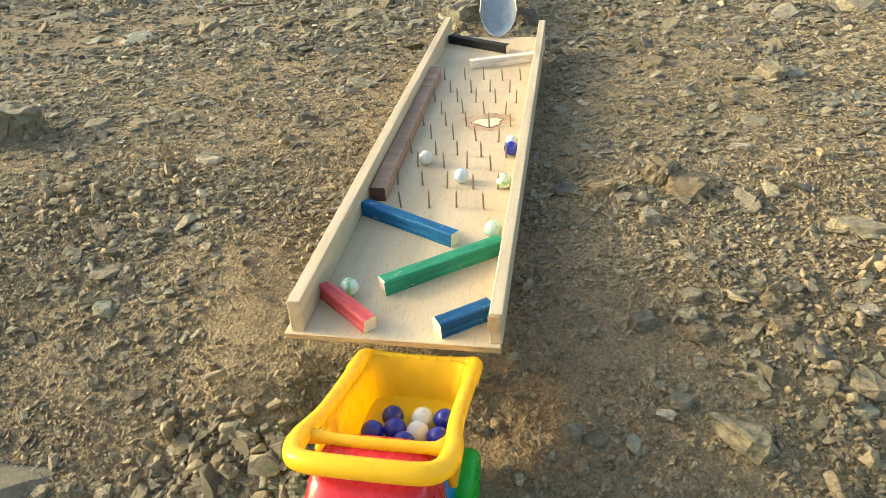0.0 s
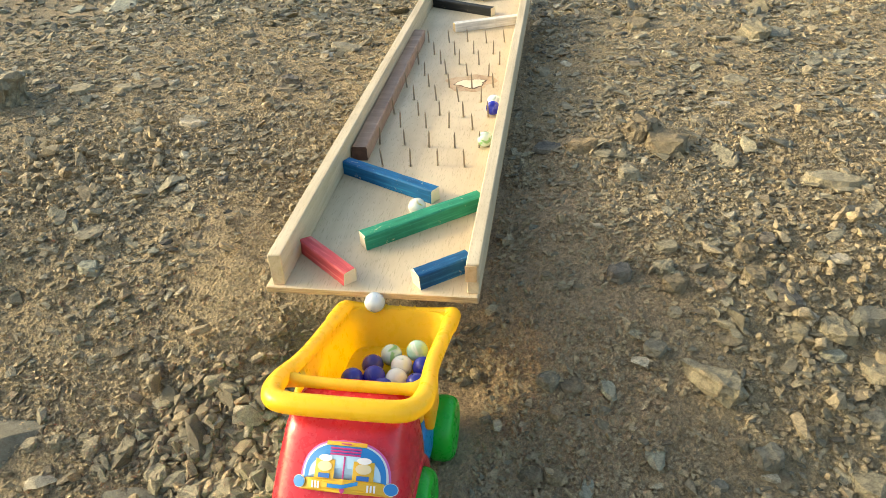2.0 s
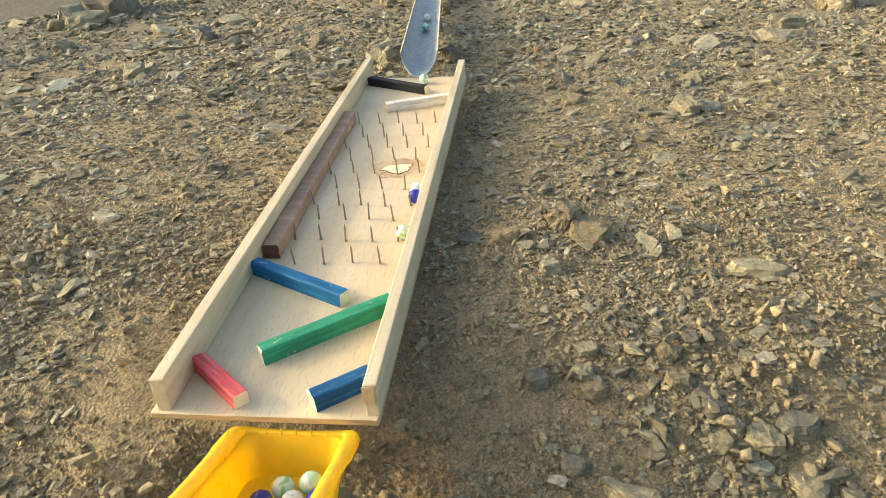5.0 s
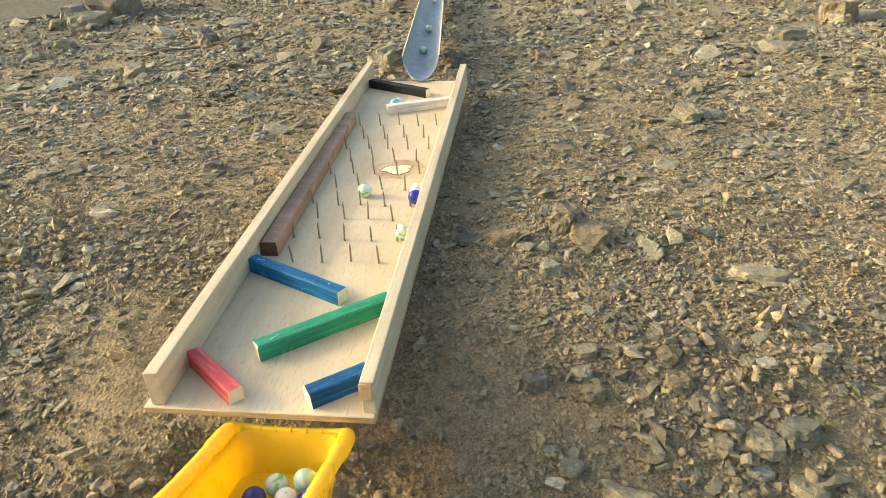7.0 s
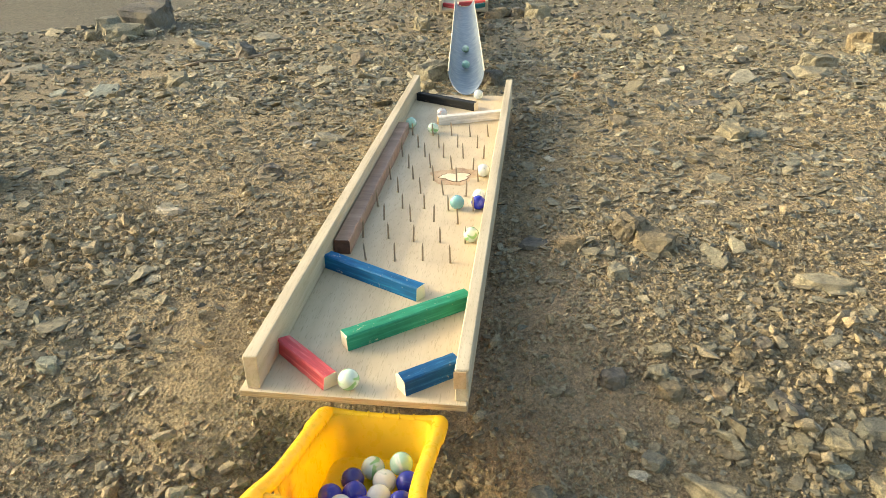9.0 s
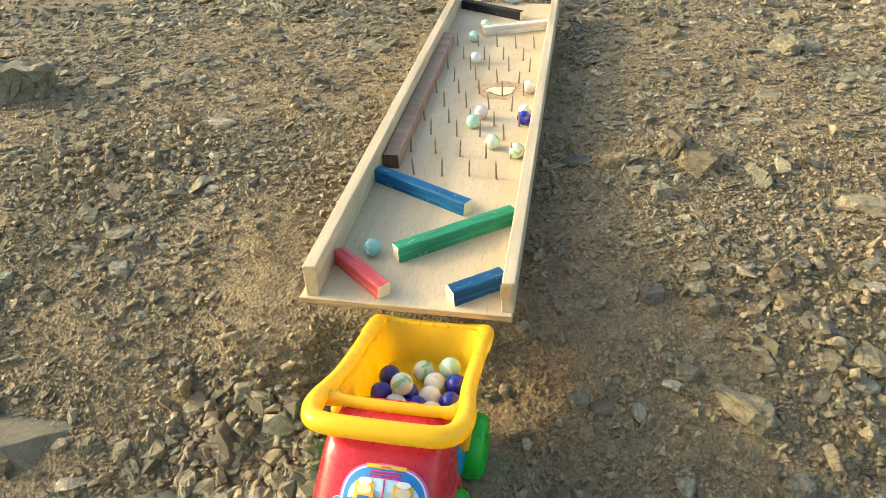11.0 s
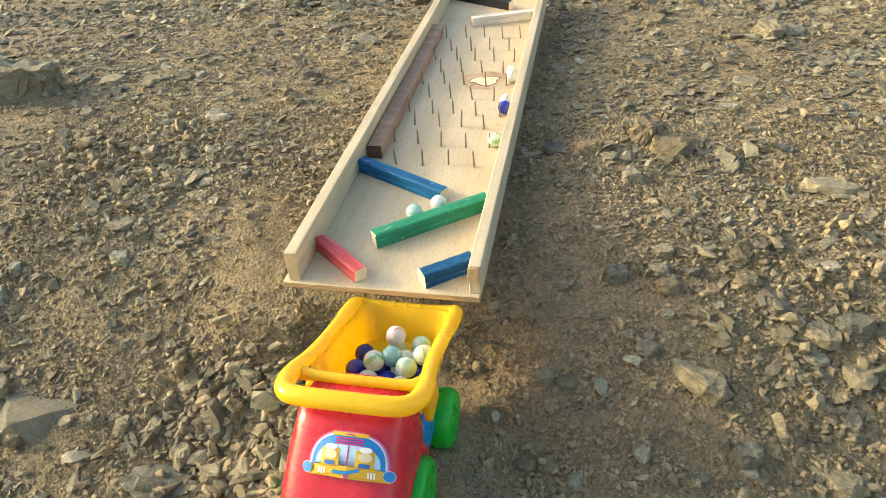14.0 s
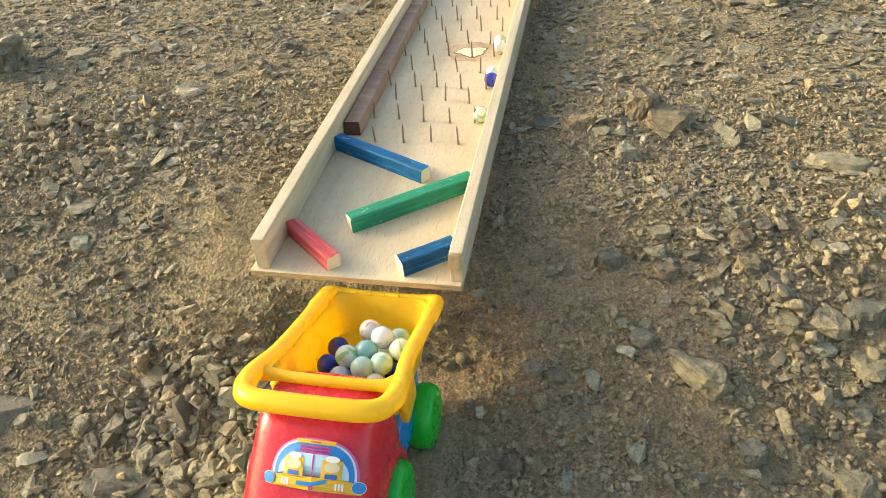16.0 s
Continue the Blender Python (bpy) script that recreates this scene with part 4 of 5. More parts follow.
def rolled(kind, rows):
    """A rolling marble: rows of seconds and place; it turns as it goes."""
    ob = marble(kind, rows[0][1])
    keyed, turn = [], Matrix.Rotation(0.7, 4, (0.4, 0.7, 0.2))
    rows = list(rows)
    if rows[0][0] > 0:
        rows.insert(0, (0.0, rows[0][1]))
    if rows[-1][0] < 16:
        rows.append((16.0, rows[-1][1]))
    last = None
    for t, p in rows:
        p = Vector(p)
        if last is not None:
            d = p - last
            if d.length > 1e-5:
                axis = Vector((0, 0, 1)).cross(d)
                if axis.length > 1e-6:
                    turn = Matrix.Rotation(min(d.length / R, 1.3), 4, axis.normalized()) @ turn
        keyed.append((t, SLOPE @ Matrix.Translation(p) @ turn))
        last = p
    walk(ob, keyed)
    return ob


def on(x, y):
    return (x, y, R)


# up in the gutter's head, out of the tray
def waiting(k):
    p = UPPER @ Vector((-0.01 + 0.02 * (k % 2), 0.09 + 0.045 * k, R))
    return (p.x, p.y, p.z)


def motions():
    # two in the bed are nudged aside as the load grows
    rolled("dark", [(0, in_bed(-0.011, 0.0395, 0.0645)), (9.2, in_bed(-0.011, 0.0395, 0.0645)), (9.6, in_bed(-0.018, 0.042, 0.0645)), (11.6, in_bed(-0.0235, 0.043, 0.0645))])
    rolled("blue", [(0, in_bed(-0.021, 0.022, 0.0645)), (9.3, in_bed(-0.021, 0.022, 0.0645)), (9.7, in_bed(-0.0245, 0.0235, 0.0645))])
    # first group, already among the nails
    rolled("green", [(0, on(0.035, 0.046)), (0.15, on(0.052, 0.03)), (0.3, on(0.076, 0.008)), (0.4, on(0.08, -0.003)), (0.5, (0.0815, 0.0, -0.004)), (0.6, (0.084, -0.03, -0.02)), (0.7, in_bed(-0.002, 0.054, 0.072)), (0.85, in_bed(-0.0005, 0.053, 0.0645))])
    rolled("mint", [(0, on(0.14, 0.145)), (0.25, on(0.137, 0.135)), (0.5, on(0.117, 0.122)), (0.75, on(0.075, 0.085)), (0.9, on(0.045, 0.06)), (1.0, on(0.036, 0.052)), (1.15, on(0.042, 0.042)), (1.3, on(0.058, 0.025)), (1.5, on(0.078, 0.004)), (1.57, (0.083, -0.012, -0.002)), (1.65, (0.09, -0.035, -0.02)), (1.75, in_bed(0.014, 0.052, 0.08)), (1.95, in_bed(0.0185, 0.054, 0.069))])
    rolled("stripe", [(0, on(0.097, 0.247)), (0.15, on(0.103, 0.215)), (0.3, on(0.11, 0.18)), (0.5, on(0.115, 0.148)), (0.75, on(0.126, 0.133)), (1.0, on(0.114, 0.117)), (1.2, on(0.078, 0.088)), (1.35, on(0.048, 0.063)), (1.5, on(0.034, 0.051)), (1.65, on(0.044, 0.038)), (1.8, on(0.066, 0.015)), (1.9, on(0.078, 0.002)), (2.0, (0.0835, -0.009, -0.007)), (2.1, (0.088, -0.035, -0.026)), (2.2, in_bed(-0.008, 0.014, 0.08)), (2.4, in_bed(-0.0107, 0.0085, 0.068))])
    rolled("yellow", [(0, on(0.053, 0.287)), (0.2, on(0.05, 0.255)), (0.5, on(0.049, 0.208)), (0.75, on(0.051, 0.19)), (1.0, on(0.058, 0.185)), (1.15, on(0.08, 0.167)), (1.3, on(0.105, 0.152)), (1.5, on(0.127, 0.135)), (1.75, on(0.118, 0.122)), (2.0, on(0.096, 0.105)), (2.25, on(0.065, 0.078)), (2.4, on(0.048, 0.056)), (2.5, on(0.046, 0.049)), (2.65, on(0.06, 0.024)), (2.8, on(0.078, 0.002)), (2.88, (0.083, -0.012, -0.004)), (2.96, (0.09, -0.035, -0.024)), (3.05, in_bed(0.012, 0.012, 0.08)), (3.2, in_bed(0.0149, 0.003, 0.07))])
    # second group, down the gutter and through the nails
    rolled("green", [(0, waiting(0)), (3.6, waiting(0)), (4.2, chute_spot(1.4)), (4.6, chute_spot(1.05)), (4.85, chute_spot(0.84)), (5.0, (0.098, 0.727, R)), (5.3, on(0.134, 0.69)), (5.6, on(0.115, 0.655)), (5.9, on(0.052, 0.624)), (6.2, on(0.036, 0.58)), (6.5, on(0.05, 0.49)), (6.8, on(0.074, 0.4)), (7.1, on(0.088, 0.3)), (7.3, on(0.094, 0.25)), (7.5, on(0.099, 0.211)), (7.75, on(0.112, 0.172)), (8.0, on(0.126, 0.141)), (8.2, on(0.1, 0.108)), (8.35, on(0.062, 0.075)), (8.5, on(0.034, 0.048)), (8.7, on(0.048, 0.034)), (8.85, on(0.064, 0.017)), (9.0, on(0.076, 0.004)), (9.08, (0.082, -0.012, -0.004)), (9.16, (0.088, -0.036, -0.024)), (9.3, in_bed(-0.008, 0.026, 0.086)), (9.5, in_bed(-0.0085, 0.0195, 0.0775))])
    rolled("teal", [(0, waiting(1)), (3.8, waiting(1)), (4.5, chute_spot(1.4)), (5.0, chute_spot(1.15)), (5.6, chute_spot(0.86)), (5.9, (0.1, 0.728, R)), (6.3, on(0.137, 0.69)), (6.7, on(0.1, 0.648)), (7.1, on(0.06, 0.615)), (7.5, on(0.047, 0.56)), (7.75, on(0.052, 0.523)), (8.0, on(0.062, 0.487)), (8.25, on(0.071, 0.455)), (8.5, on(0.085, 0.429)), (8.75, on(0.104, 0.37)), (9.0, on(0.119, 0.315)), (9.25, on(0.114, 0.293)), (9.5, on(0.112, 0.278)), (9.75, on(0.113, 0.252)), (10.0, on(0.122, 0.229)), (10.2, on(0.118, 0.2)), (10.5, on(0.124, 0.145)), (10.8, on(0.096, 0.105)), (11.0, on(0.04, 0.055)), (11.3, on(0.076, 0.004)), (11.38, (0.082, -0.012, -0.004)), (11.5, in_bed(0.004, 0.03, 0.088)), (11.7, in_bed(0.0035, 0.0255, 0.0785))])
    rolled("white", [(0, waiting(2)), (4.1, waiting(2)), (4.6, chute_spot(1.45)), (5.0, chute_spot(1.27)), (5.8, chute_spot(0.86)), (6.1, (0.1, 0.728, R)), (6.5, on(0.138, 0.69)), (6.9, on(0.09, 0.642)), (7.2, on(0.04, 0.614)), (7.5, on(0.022, 0.59)), (7.75, on(0.042, 0.55)), (8.0, on(0.062, 0.524)), (8.25, on(0.083, 0.478)), (8.5, on(0.106, 0.438)), (8.75, on(0.128, 0.422)), (9.0, on(0.14, 0.411)), (12.3, on(0.1405, 0.403))])
    rolled("mint", [(0, waiting(3)), (6.2, waiting(3)), (6.7, chute_spot(1.3)), (7.2, chute_spot(0.88)), (7.4, (0.098, 0.765, 0.011)), (7.5, (0.115, 0.748, R)), (7.75, on(0.136, 0.71)), (8.0, on(0.138, 0.674)), (8.25, on(0.104, 0.65)), (8.5, on(0.068, 0.628)), (8.75, on(0.042, 0.609)), (9.0, on(0.023, 0.587)), (9.25, on(0.03, 0.54)), (9.5, on(0.036, 0.499)), (9.75, on(0.05, 0.478)), (10.0, on(0.065, 0.457)), (10.2, on(0.068, 0.43)), (10.8, on(0.084, 0.33)), (11.4, on(0.1, 0.24)), (11.9, on(0.126, 0.15)), (12.2, on(0.124, 0.127)), (12.5, on(0.102, 0.108)), (12.75, on(0.066, 0.078)), (13.0, on(0.038, 0.052)), (13.2, on(0.056, 0.028)), (13.38, on(0.077, 0.003)), (13.45, (0.083, -0.012, -0.004)), (13.5, (0.0885, -0.02, -0.011)), (13.6, in_bed(0.012, 0.03, 0.09)), (13.8, in_bed(0.0168, 0.015, 0.078))])
    rolled("green", [(0, waiting(4)), (6.4, waiting(4)), (7.0, chute_spot(1.2)), (7.5, chute_spot(0.86)), (7.75, chute_spot(0.79)), (8.0, (0.099, 0.741, R)), (8.2, on(0.12, 0.71)), (8.35, on(0.122, 0.675)), (8.5, on(0.093, 0.647)), (8.75, on(0.072, 0.61)), (9.0, on(0.058, 0.564)), (9.25, on(0.078, 0.54)), (9.5, on(0.087, 0.519)), (9.75, on(0.09, 0.48)), (10.0, on(0.092, 0.435)), (10.2, on(0.096, 0.41)), (10.8, on(0.112, 0.3)), (11.3, on(0.12, 0.19)), (11.6, on(0.128, 0.137)), (11.95, on(0.09, 0.1)), (12.2, on(0.044, 0.068)), (12.3, on(0.037, 0.06)), (12.4, on(0.0355, 0.0575)), (12.5, on(0.037, 0.055)), (12.65, on(0.05, 0.035)), (12.8, on(0.072, 0.008)), (12.9, (0.084, -0.012, -0.006)), (13.0, in_bed(0.016, 0.045, 0.088)), (13.2, in_bed(0.026, 0.0305, 0.0785))])
    rolled("red", [(0, waiting(5)), (6.6, waiting(5)), (7.1, chute_spot(1.4)), (7.5, chute_spot(1.14)), (8.0, chute_spot(0.825)), (8.2, (0.102, 0.745, 0.0095)), (8.35, on(0.125, 0.722)), (8.5, on(0.14, 0.701)), (8.75, on(0.11, 0.658)), (9.0, on(0.061, 0.636)), (9.25, on(0.045, 0.605)), (9.5, on(0.042, 0.573)), (9.75, on(0.045, 0.53)), (10.0, on(0.049, 0.487)), (10.2, on(0.056, 0.455)), (10.8, on(0.084, 0.36)), (11.4, on(0.11, 0.255)), (11.9, on(0.126, 0.175)), (12.2, on(0.136, 0.152)), (12.5, on(0.137, 0.146)), (12.75, on(0.128, 0.131)), (13.0, on(0.103, 0.11)), (13.25, on(0.072, 0.082)), (13.5, on(0.044, 0.055)), (13.65, on(0.058, 0.028)), (13.8, on(0.077, 0.003)), (13.88, (0.083, -0.014, -0.006)), (14.0, in_bed(0.0, 0.05, 0.079)), (14.2, in_bed(-0.0008, 0.0497, 0.0772))])
    rolled("white", [(0, waiting(6)), (6.8, waiting(6)), (7.5, chute_spot(1.35)), (8.0, chute_spot(1.195)), (8.5, chute_spot(0.915)), (8.85, chute_spot(0.77)), (9.0, (0.107, 0.74, R)), (9.25, on(0.124, 0.718)), (9.5, on(0.131, 0.696)), (9.75, on(0.122, 0.67)), (10.0, on(0.097, 0.652)), (10.2, on(0.074, 0.634)), (10.6, on(0.05, 0.575)), (11.1, on(0.07, 0.47)), (11.6, on(0.096, 0.37)), (12.1, on(0.122, 0.3)), (12.3, on(0.127, 0.287)), (12.5, on(0.13, 0.279)), (12.75, on(0.127, 0.258)), (13.0, on(0.126, 0.24)), (13.25, on(0.122, 0.195)), (13.5, on(0.127, 0.158)), (13.75, on(0.126, 0.13)), (14.0, on(0.106, 0.112)), (14.25, on(0.074, 0.085)), (14.4, on(0.054, 0.064)), (14.5, on(0.046, 0.054)), (14.7, on(0.056, 0.033)), (14.85, on(0.076, 0.006)), (14.93, (0.082, -0.006, 0.002)), (15.0, (0.084, -0.013, -0.005)), (15.1, (0.09, -0.038, -0.026)), (15.2, in_bed(0.012, 0.036, 0.092)), (15.4, in_bed(0.0122, 0.036, 0.083))])
    rolled("mint", [(0, waiting(7)), (7.6, waiting(7)), (8.0, chute_spot(1.5)), (8.5, chute_spot(1.245)), (9.0, chute_spot(0.98)), (9.3, chute_spot(0.8)), (9.5, (0.127, 0.728, R)), (9.75, on(0.135, 0.712)), (10.0, on(0.124, 0.699)), (10.2, on(0.132, 0.68)), (10.6, on(0.08, 0.638)), (11.0, on(0.05, 0.575)), (11.5, on(0.066, 0.46)), (12.0, on(0.08, 0.34)), (12.3, on(0.1, 0.31)), (12.5, on(0.089, 0.278)), (12.75, on(0.104, 0.248)), (13.0, on(0.12, 0.222)), (13.25, on(0.128, 0.175)), (13.5, on(0.134, 0.141)), (13.75, on(0.112, 0.117)), (14.0, on(0.087, 0.095)), (14.25, on(0.056, 0.066)), (14.5, on(0.038, 0.042)), (14.62, on(0.056, 0.026)), (14.75, on(0.077, 0.003)), (14.82, (0.083, -0.012, -0.006)), (14.92, in_bed(0.006, 0.03, 0.094)), (15.0, in_bed(0.005, 0.014, 0.084)), (15.2, in_bed(0.0051, 0.0093, 0.0775))])
    rolled("green", [(0, waiting(8)), (7.8, waiting(8)), (8.1, chute_spot(1.6)), (8.5, chute_spot(1.385)), (9.0, chute_spot(1.17)), (9.5, chute_spot(0.895)), (9.8, chute_spot(0.77)), (10.0, (0.106, 0.709, R)), (10.2, on(0.12, 0.69)), (10.6, on(0.1, 0.654)), (11.0, on(0.06, 0.625)), (11.4, on(0.06, 0.56)), (11.8, on(0.1, 0.48)), (12.3, on(0.136, 0.433)), (12.5, on(0.1395, 0.4195)), (13.0, on(0.1395, 0.419))])


# ---- stones that stand out from the rubble ----
def rock(x, y, w, d, tall, turn, mat, label, seed, lift=0.0, point=0.0):
    """An angular split stone, w by d, its foot sunk into the dirt; point narrows one end."""
    rng = random.Random(seed + 900)
    tall = min(tall, 0.62 * min(w, d))
    bm = bmesh.new()
    for i in range(17):
        a = 2 * math.pi * (i + rng.uniform(-0.35, 0.35)) / 8.5
        low = i >= 9
        r = rng.uniform(0.86, 1.08) if low else rng.uniform(0.6, 0.95)
        thin = 1 - point * max(0.0, 0.4 - math.cos(a)) / 1.4
        bm.verts.new((r * math.cos(a) * w / 2, r * math.sin(a) * d / 2 * thin, (rng.uniform(-0.55, 0.15) if low else rng.uniform(0.6, 1.0)) * tall))
    got = bmesh.ops.convex_hull(bm, input=bm.verts[:])
    bmesh.ops.delete(bm, geom=list({g for g in got["geom_unused"] + got["geom_interior"] if isinstance(g, bmesh.types.BMVert)}), context="VERTS")
    bmesh.ops.dissolve_limit(bm, angle_limit=0.25, verts=bm.verts[:], edges=bm.edges[:])
    bmesh.ops.bevel(bm, geom=bm.edges[:], offset=min(w, d, tall) * 0.035, segments=1, affect="EDGES")
    bmesh.ops.triangulate(bm, faces=bm.faces[:])
    size = max(w, d)
    for _ in range(2):
        long = [e for e in bm.edges if e.calc_length() > size * 0.1]
        bmesh.ops.subdivide_edges(bm, edges=long, cuts=1)
        bmesh.ops.triangulate(bm, faces=bm.faces[:])
    bm.normal_update()
    amp = min(w, d, tall * 1.6) * 0.11
    for v in bm.verts:
        q = Vector((v.co.x / size * 4, v.co.y / size * 4, v.co.z / size * 11 + seed * 3.7))
        v.co += v.normal * amp * (noise.noise(q) + 0.5 * noise.noise(q * 2.7)) + Vector((rng.gauss(0, 1), rng.gauss(0, 1), rng.gauss(0, 1))) * amp * 0.1
    z = float(ground_z(x, y)) + lift
    where = "lying half buried in the dirt" if tall < 0.4 * w else "standing proud of the rubble"
    return thing("stone", bm, mat, pose(x, y, z, rng.uniform(-8, 8), rng.uniform(-8, 8), turn), f"angular {label} {where}", "stone", "stones on the hillside")


rock(-0.961, 2.124, 0.0389, 0.0428, 0.0160, 16, M_TAN, "tan weathered stone", 3)
rock(-0.593, 1.683, 0.0923, 0.1010, 0.0129, 15, M_GREY, "grey slate stone", 5)
rock(-0.272, 1.008, 0.0466, 0.0513, 0.0068, -14, M_BROWN, "brown stone", 11)
rock(-0.305, 0.936, 0.0223, 0.0245, 0.0078, -1, M_TAN, "tan weathered stone", 12)
rock(-0.101, 0.996, 0.0532, 0.0518, 0.0064, -9, M_GREY, "grey slate stone", 13)
rock(-0.184, 0.672, 0.0396, 0.0285, 0.0048, 2, M_DARK, "dark slate stone", 14)
rock(-0.298, 0.694, 0.0251, 0.0276, 0.0087, 3, M_GREY, "grey slate stone", 15)
rock(-0.127, 0.576, 0.0252, 0.0277, 0.0050, -18, M_PALE, "pale stone chip", 16)
rock(-0.104, 0.610, 0.0633, 0.0351, 0.0076, -10, M_GREY, "grey slate stone", 17)
rock(-0.141, 0.444, 0.0378, 0.0389, 0.0046, -8, M_BROWN, "brown stone", 18)
rock(-0.154, 0.393, 0.0180, 0.0198, 0.0127, 15, M_BROWN, "brown stone", 19)
rock(-0.237, 0.392, 0.0215, 0.0237, 0.0049, 10, M_GREY, "grey slate stone", 20)
rock(-0.372, 0.442, 0.0485, 0.0390, 0.0058, -12, M_TAN, "tan weathered stone", 21)
rock(-0.334, 0.453, 0.0257, 0.0283, 0.0038, 11, M_BROWN, "brown stone", 22)
rock(-0.435, 0.433, 0.0409, 0.0375, 0.0049, -13, M_TAN, "tan weathered stone", 23)
rock(-0.314, 0.464, 0.0166, 0.0183, 0.0064, 4, M_PALE, "pale stone chip", 24)
rock(-0.487, 0.440, 0.0233, 0.0256, 0.0045, -13, M_DARK, "dark slate stone", 25)
rock(-0.375, 0.380, 0.0217, 0.0174, 0.0026, -18, M_PALE, "pale stone chip", 26)
rock(-0.406, 0.326, 0.0207, 0.0227, 0.0034, 13, M_TAN, "tan weathered stone", 27)
rock(-0.561, 0.660, 0.0384, 0.0423, 0.0046, -10, M_BROWN, "brown stone", 28)
rock(-0.443, 0.661, 0.0260, 0.0272, 0.0031, -10, M_TAN, "tan weathered stone", 29)
rock(-0.143, 1.737, 0.0559, 0.0615, 0.0283, 17, M_TAN, "tan weathered stone", 30)
rock(-0.101, 1.475, 0.0257, 0.0282, 0.0103, 13, M_PALE, "pale stone chip", 31)
rock(0.194, 2.007, 0.0982, 0.0982, 0.0280, -8, M_TAN, "tan weathered stone", 32)
rock(0.139, 2.075, 0.0506, 0.0556, 0.0241, 17, M_BROWN, "brown stone", 33)
rock(0.055, 2.001, 0.0742, 0.0816, 0.0240, 1, M_RUST, "rust-coloured stone", 34)
rock(0.229, 1.902, 0.0282, 0.0310, 0.0133, 6, M_TAN, "tan weathered stone", 35)
rock(0.324, 0.665, 0.0370, 0.0407, 0.0112, -11, M_BROWN, "brown stone", 36)
rock(0.285, 0.893, 0.0240, 0.0264, 0.0077, 16, M_BROWN, "brown stone", 37)
rock(0.333, 1.041, 0.0497, 0.0482, 0.0060, 7, M_TAN, "tan weathered stone", 38)
rock(0.279, 1.019, 0.0251, 0.0276, 0.0209, 17, M_RUST, "rust-coloured stone", 39)
rock(0.463, 0.803, 0.0497, 0.0337, 0.0060, 14, M_DARK, "dark slate stone", 40)
rock(0.478, 0.629, 0.0463, 0.0509, 0.0192, -7, M_TAN, "tan weathered stone", 41)
rock(0.513, 0.643, 0.0390, 0.0372, 0.0047, -5, M_GREY, "grey slate stone", 42)
rock(0.486, 0.577, 0.0215, 0.0236, 0.0079, -12, M_TAN, "tan weathered stone", 43)
rock(0.301, 0.495, 0.0333, 0.0223, 0.0040, -13, M_BROWN, "brown stone", 44)
rock(0.353, 0.531, 0.0263, 0.0244, 0.0032, -16, M_GREY, "grey slate stone", 45)
rock(0.421, 0.448, 0.0360, 0.0287, 0.0043, -18, M_GREY, "grey slate stone", 48)
rock(0.334, 0.417, 0.0291, 0.0193, 0.0035, 6, M_BROWN, "brown stone", 49)
rock(0.554, 1.094, 0.0611, 0.0486, 0.0073, -6, M_TAN, "tan weathered stone", 50)
rock(0.727, 1.082, 0.0858, 0.0758, 0.0171, -7, M_TAN, "tan weathered stone", 51)
rock(0.964, 1.421, 0.0592, 0.0651, 0.0239, 11, M_TAN, "tan weathered stone", 52)
rock(0.905, 1.744, 0.0380, 0.0418, 0.0161, -1, M_DARK, "dark slate stone", 53)
rock(0.634, 0.596, 0.0248, 0.0273, 0.0038, -7, M_BROWN, "brown stone", 54)
rock(0.576, 0.565, 0.0262, 0.0180, 0.0031, -1, M_TAN, "tan weathered stone", 55)
rock(0.388, 0.389, 0.0179, 0.0109, 0.0022, 7, M_PALE, "pale stone chip", 56)
rock(0.390, 0.365, 0.0246, 0.0111, 0.0030, -16, M_PALE, "pale stone chip", 57)
rock(0.559, 0.386, 0.0177, 0.0154, 0.0021, 17, M_PALE, "pale stone chip", 58)
rock(0.470, 1.099, 0.0392, 0.0431, 0.0106, 9, M_DARK, "dark slate stone", 60)
rock(0.909, 1.559, 0.0386, 0.0425, 0.0147, 12, M_GREY, "grey slate stone", 61)
rock(-0.253, 0.164, 0.0188, 0.0207, 0.0048, -17, M_GREY, "grey slate stone", 62)
rock(-0.201, 0.196, 0.0232, 0.0163, 0.0028, 10, M_GREY, "grey slate stone", 63)
rock(-0.165, 0.154, 0.0299, 0.0168, 0.0036, -5, M_TAN, "tan weathered stone", 64)
rock(-0.123, 0.185, 0.0135, 0.0149, 0.0059, 3, M_DARK, "dark slate stone", 65)
rock(-0.205, 0.106, 0.0097, 0.0106, 0.0033, -18, M_PALE, "pale stone chip", 66)
rock(-0.145, 0.115, 0.0159, 0.0107, 0.0019, -16, M_TAN, "tan weathered stone", 67)
rock(0.482, 0.161, 0.0219, 0.0185, 0.0031, 16, M_TAN, "tan weathered stone", 73)
rock(0.307, 0.101, 0.0236, 0.0143, 0.0050, -6, M_TAN, "tan weathered stone", 74)
rock(0.343, 0.106, 0.0188, 0.0132, 0.0027, -5, M_TAN, "tan weathered stone", 75)
rock(0.361, 0.118, 0.0166, 0.0138, 0.0028, 1, M_TAN, "tan weathered stone", 76)
rock(0.395, 0.127, 0.0259, 0.0144, 0.0031, -14, M_BROWN, "brown stone", 78)
rock(0.345, 0.062, 0.0132, 0.0145, 0.0042, -15, M_RUST, "rust-coloured stone", 84)
rock(0.310, 0.041, 0.0118, 0.0130, 0.0040, -6, M_TAN, "tan weathered stone", 85)
rock(0.427, 0.095, 0.0150, 0.0165, 0.0038, 2, M_TAN, "tan weathered stone", 90)
rock(0.440, 0.093, 0.0179, 0.0147, 0.0029, -7, M_PALE, "pale stone chip", 91)
rock(0.446, 0.126, 0.0147, 0.0162, 0.0033, -7, M_PALE, "pale stone chip", 92)
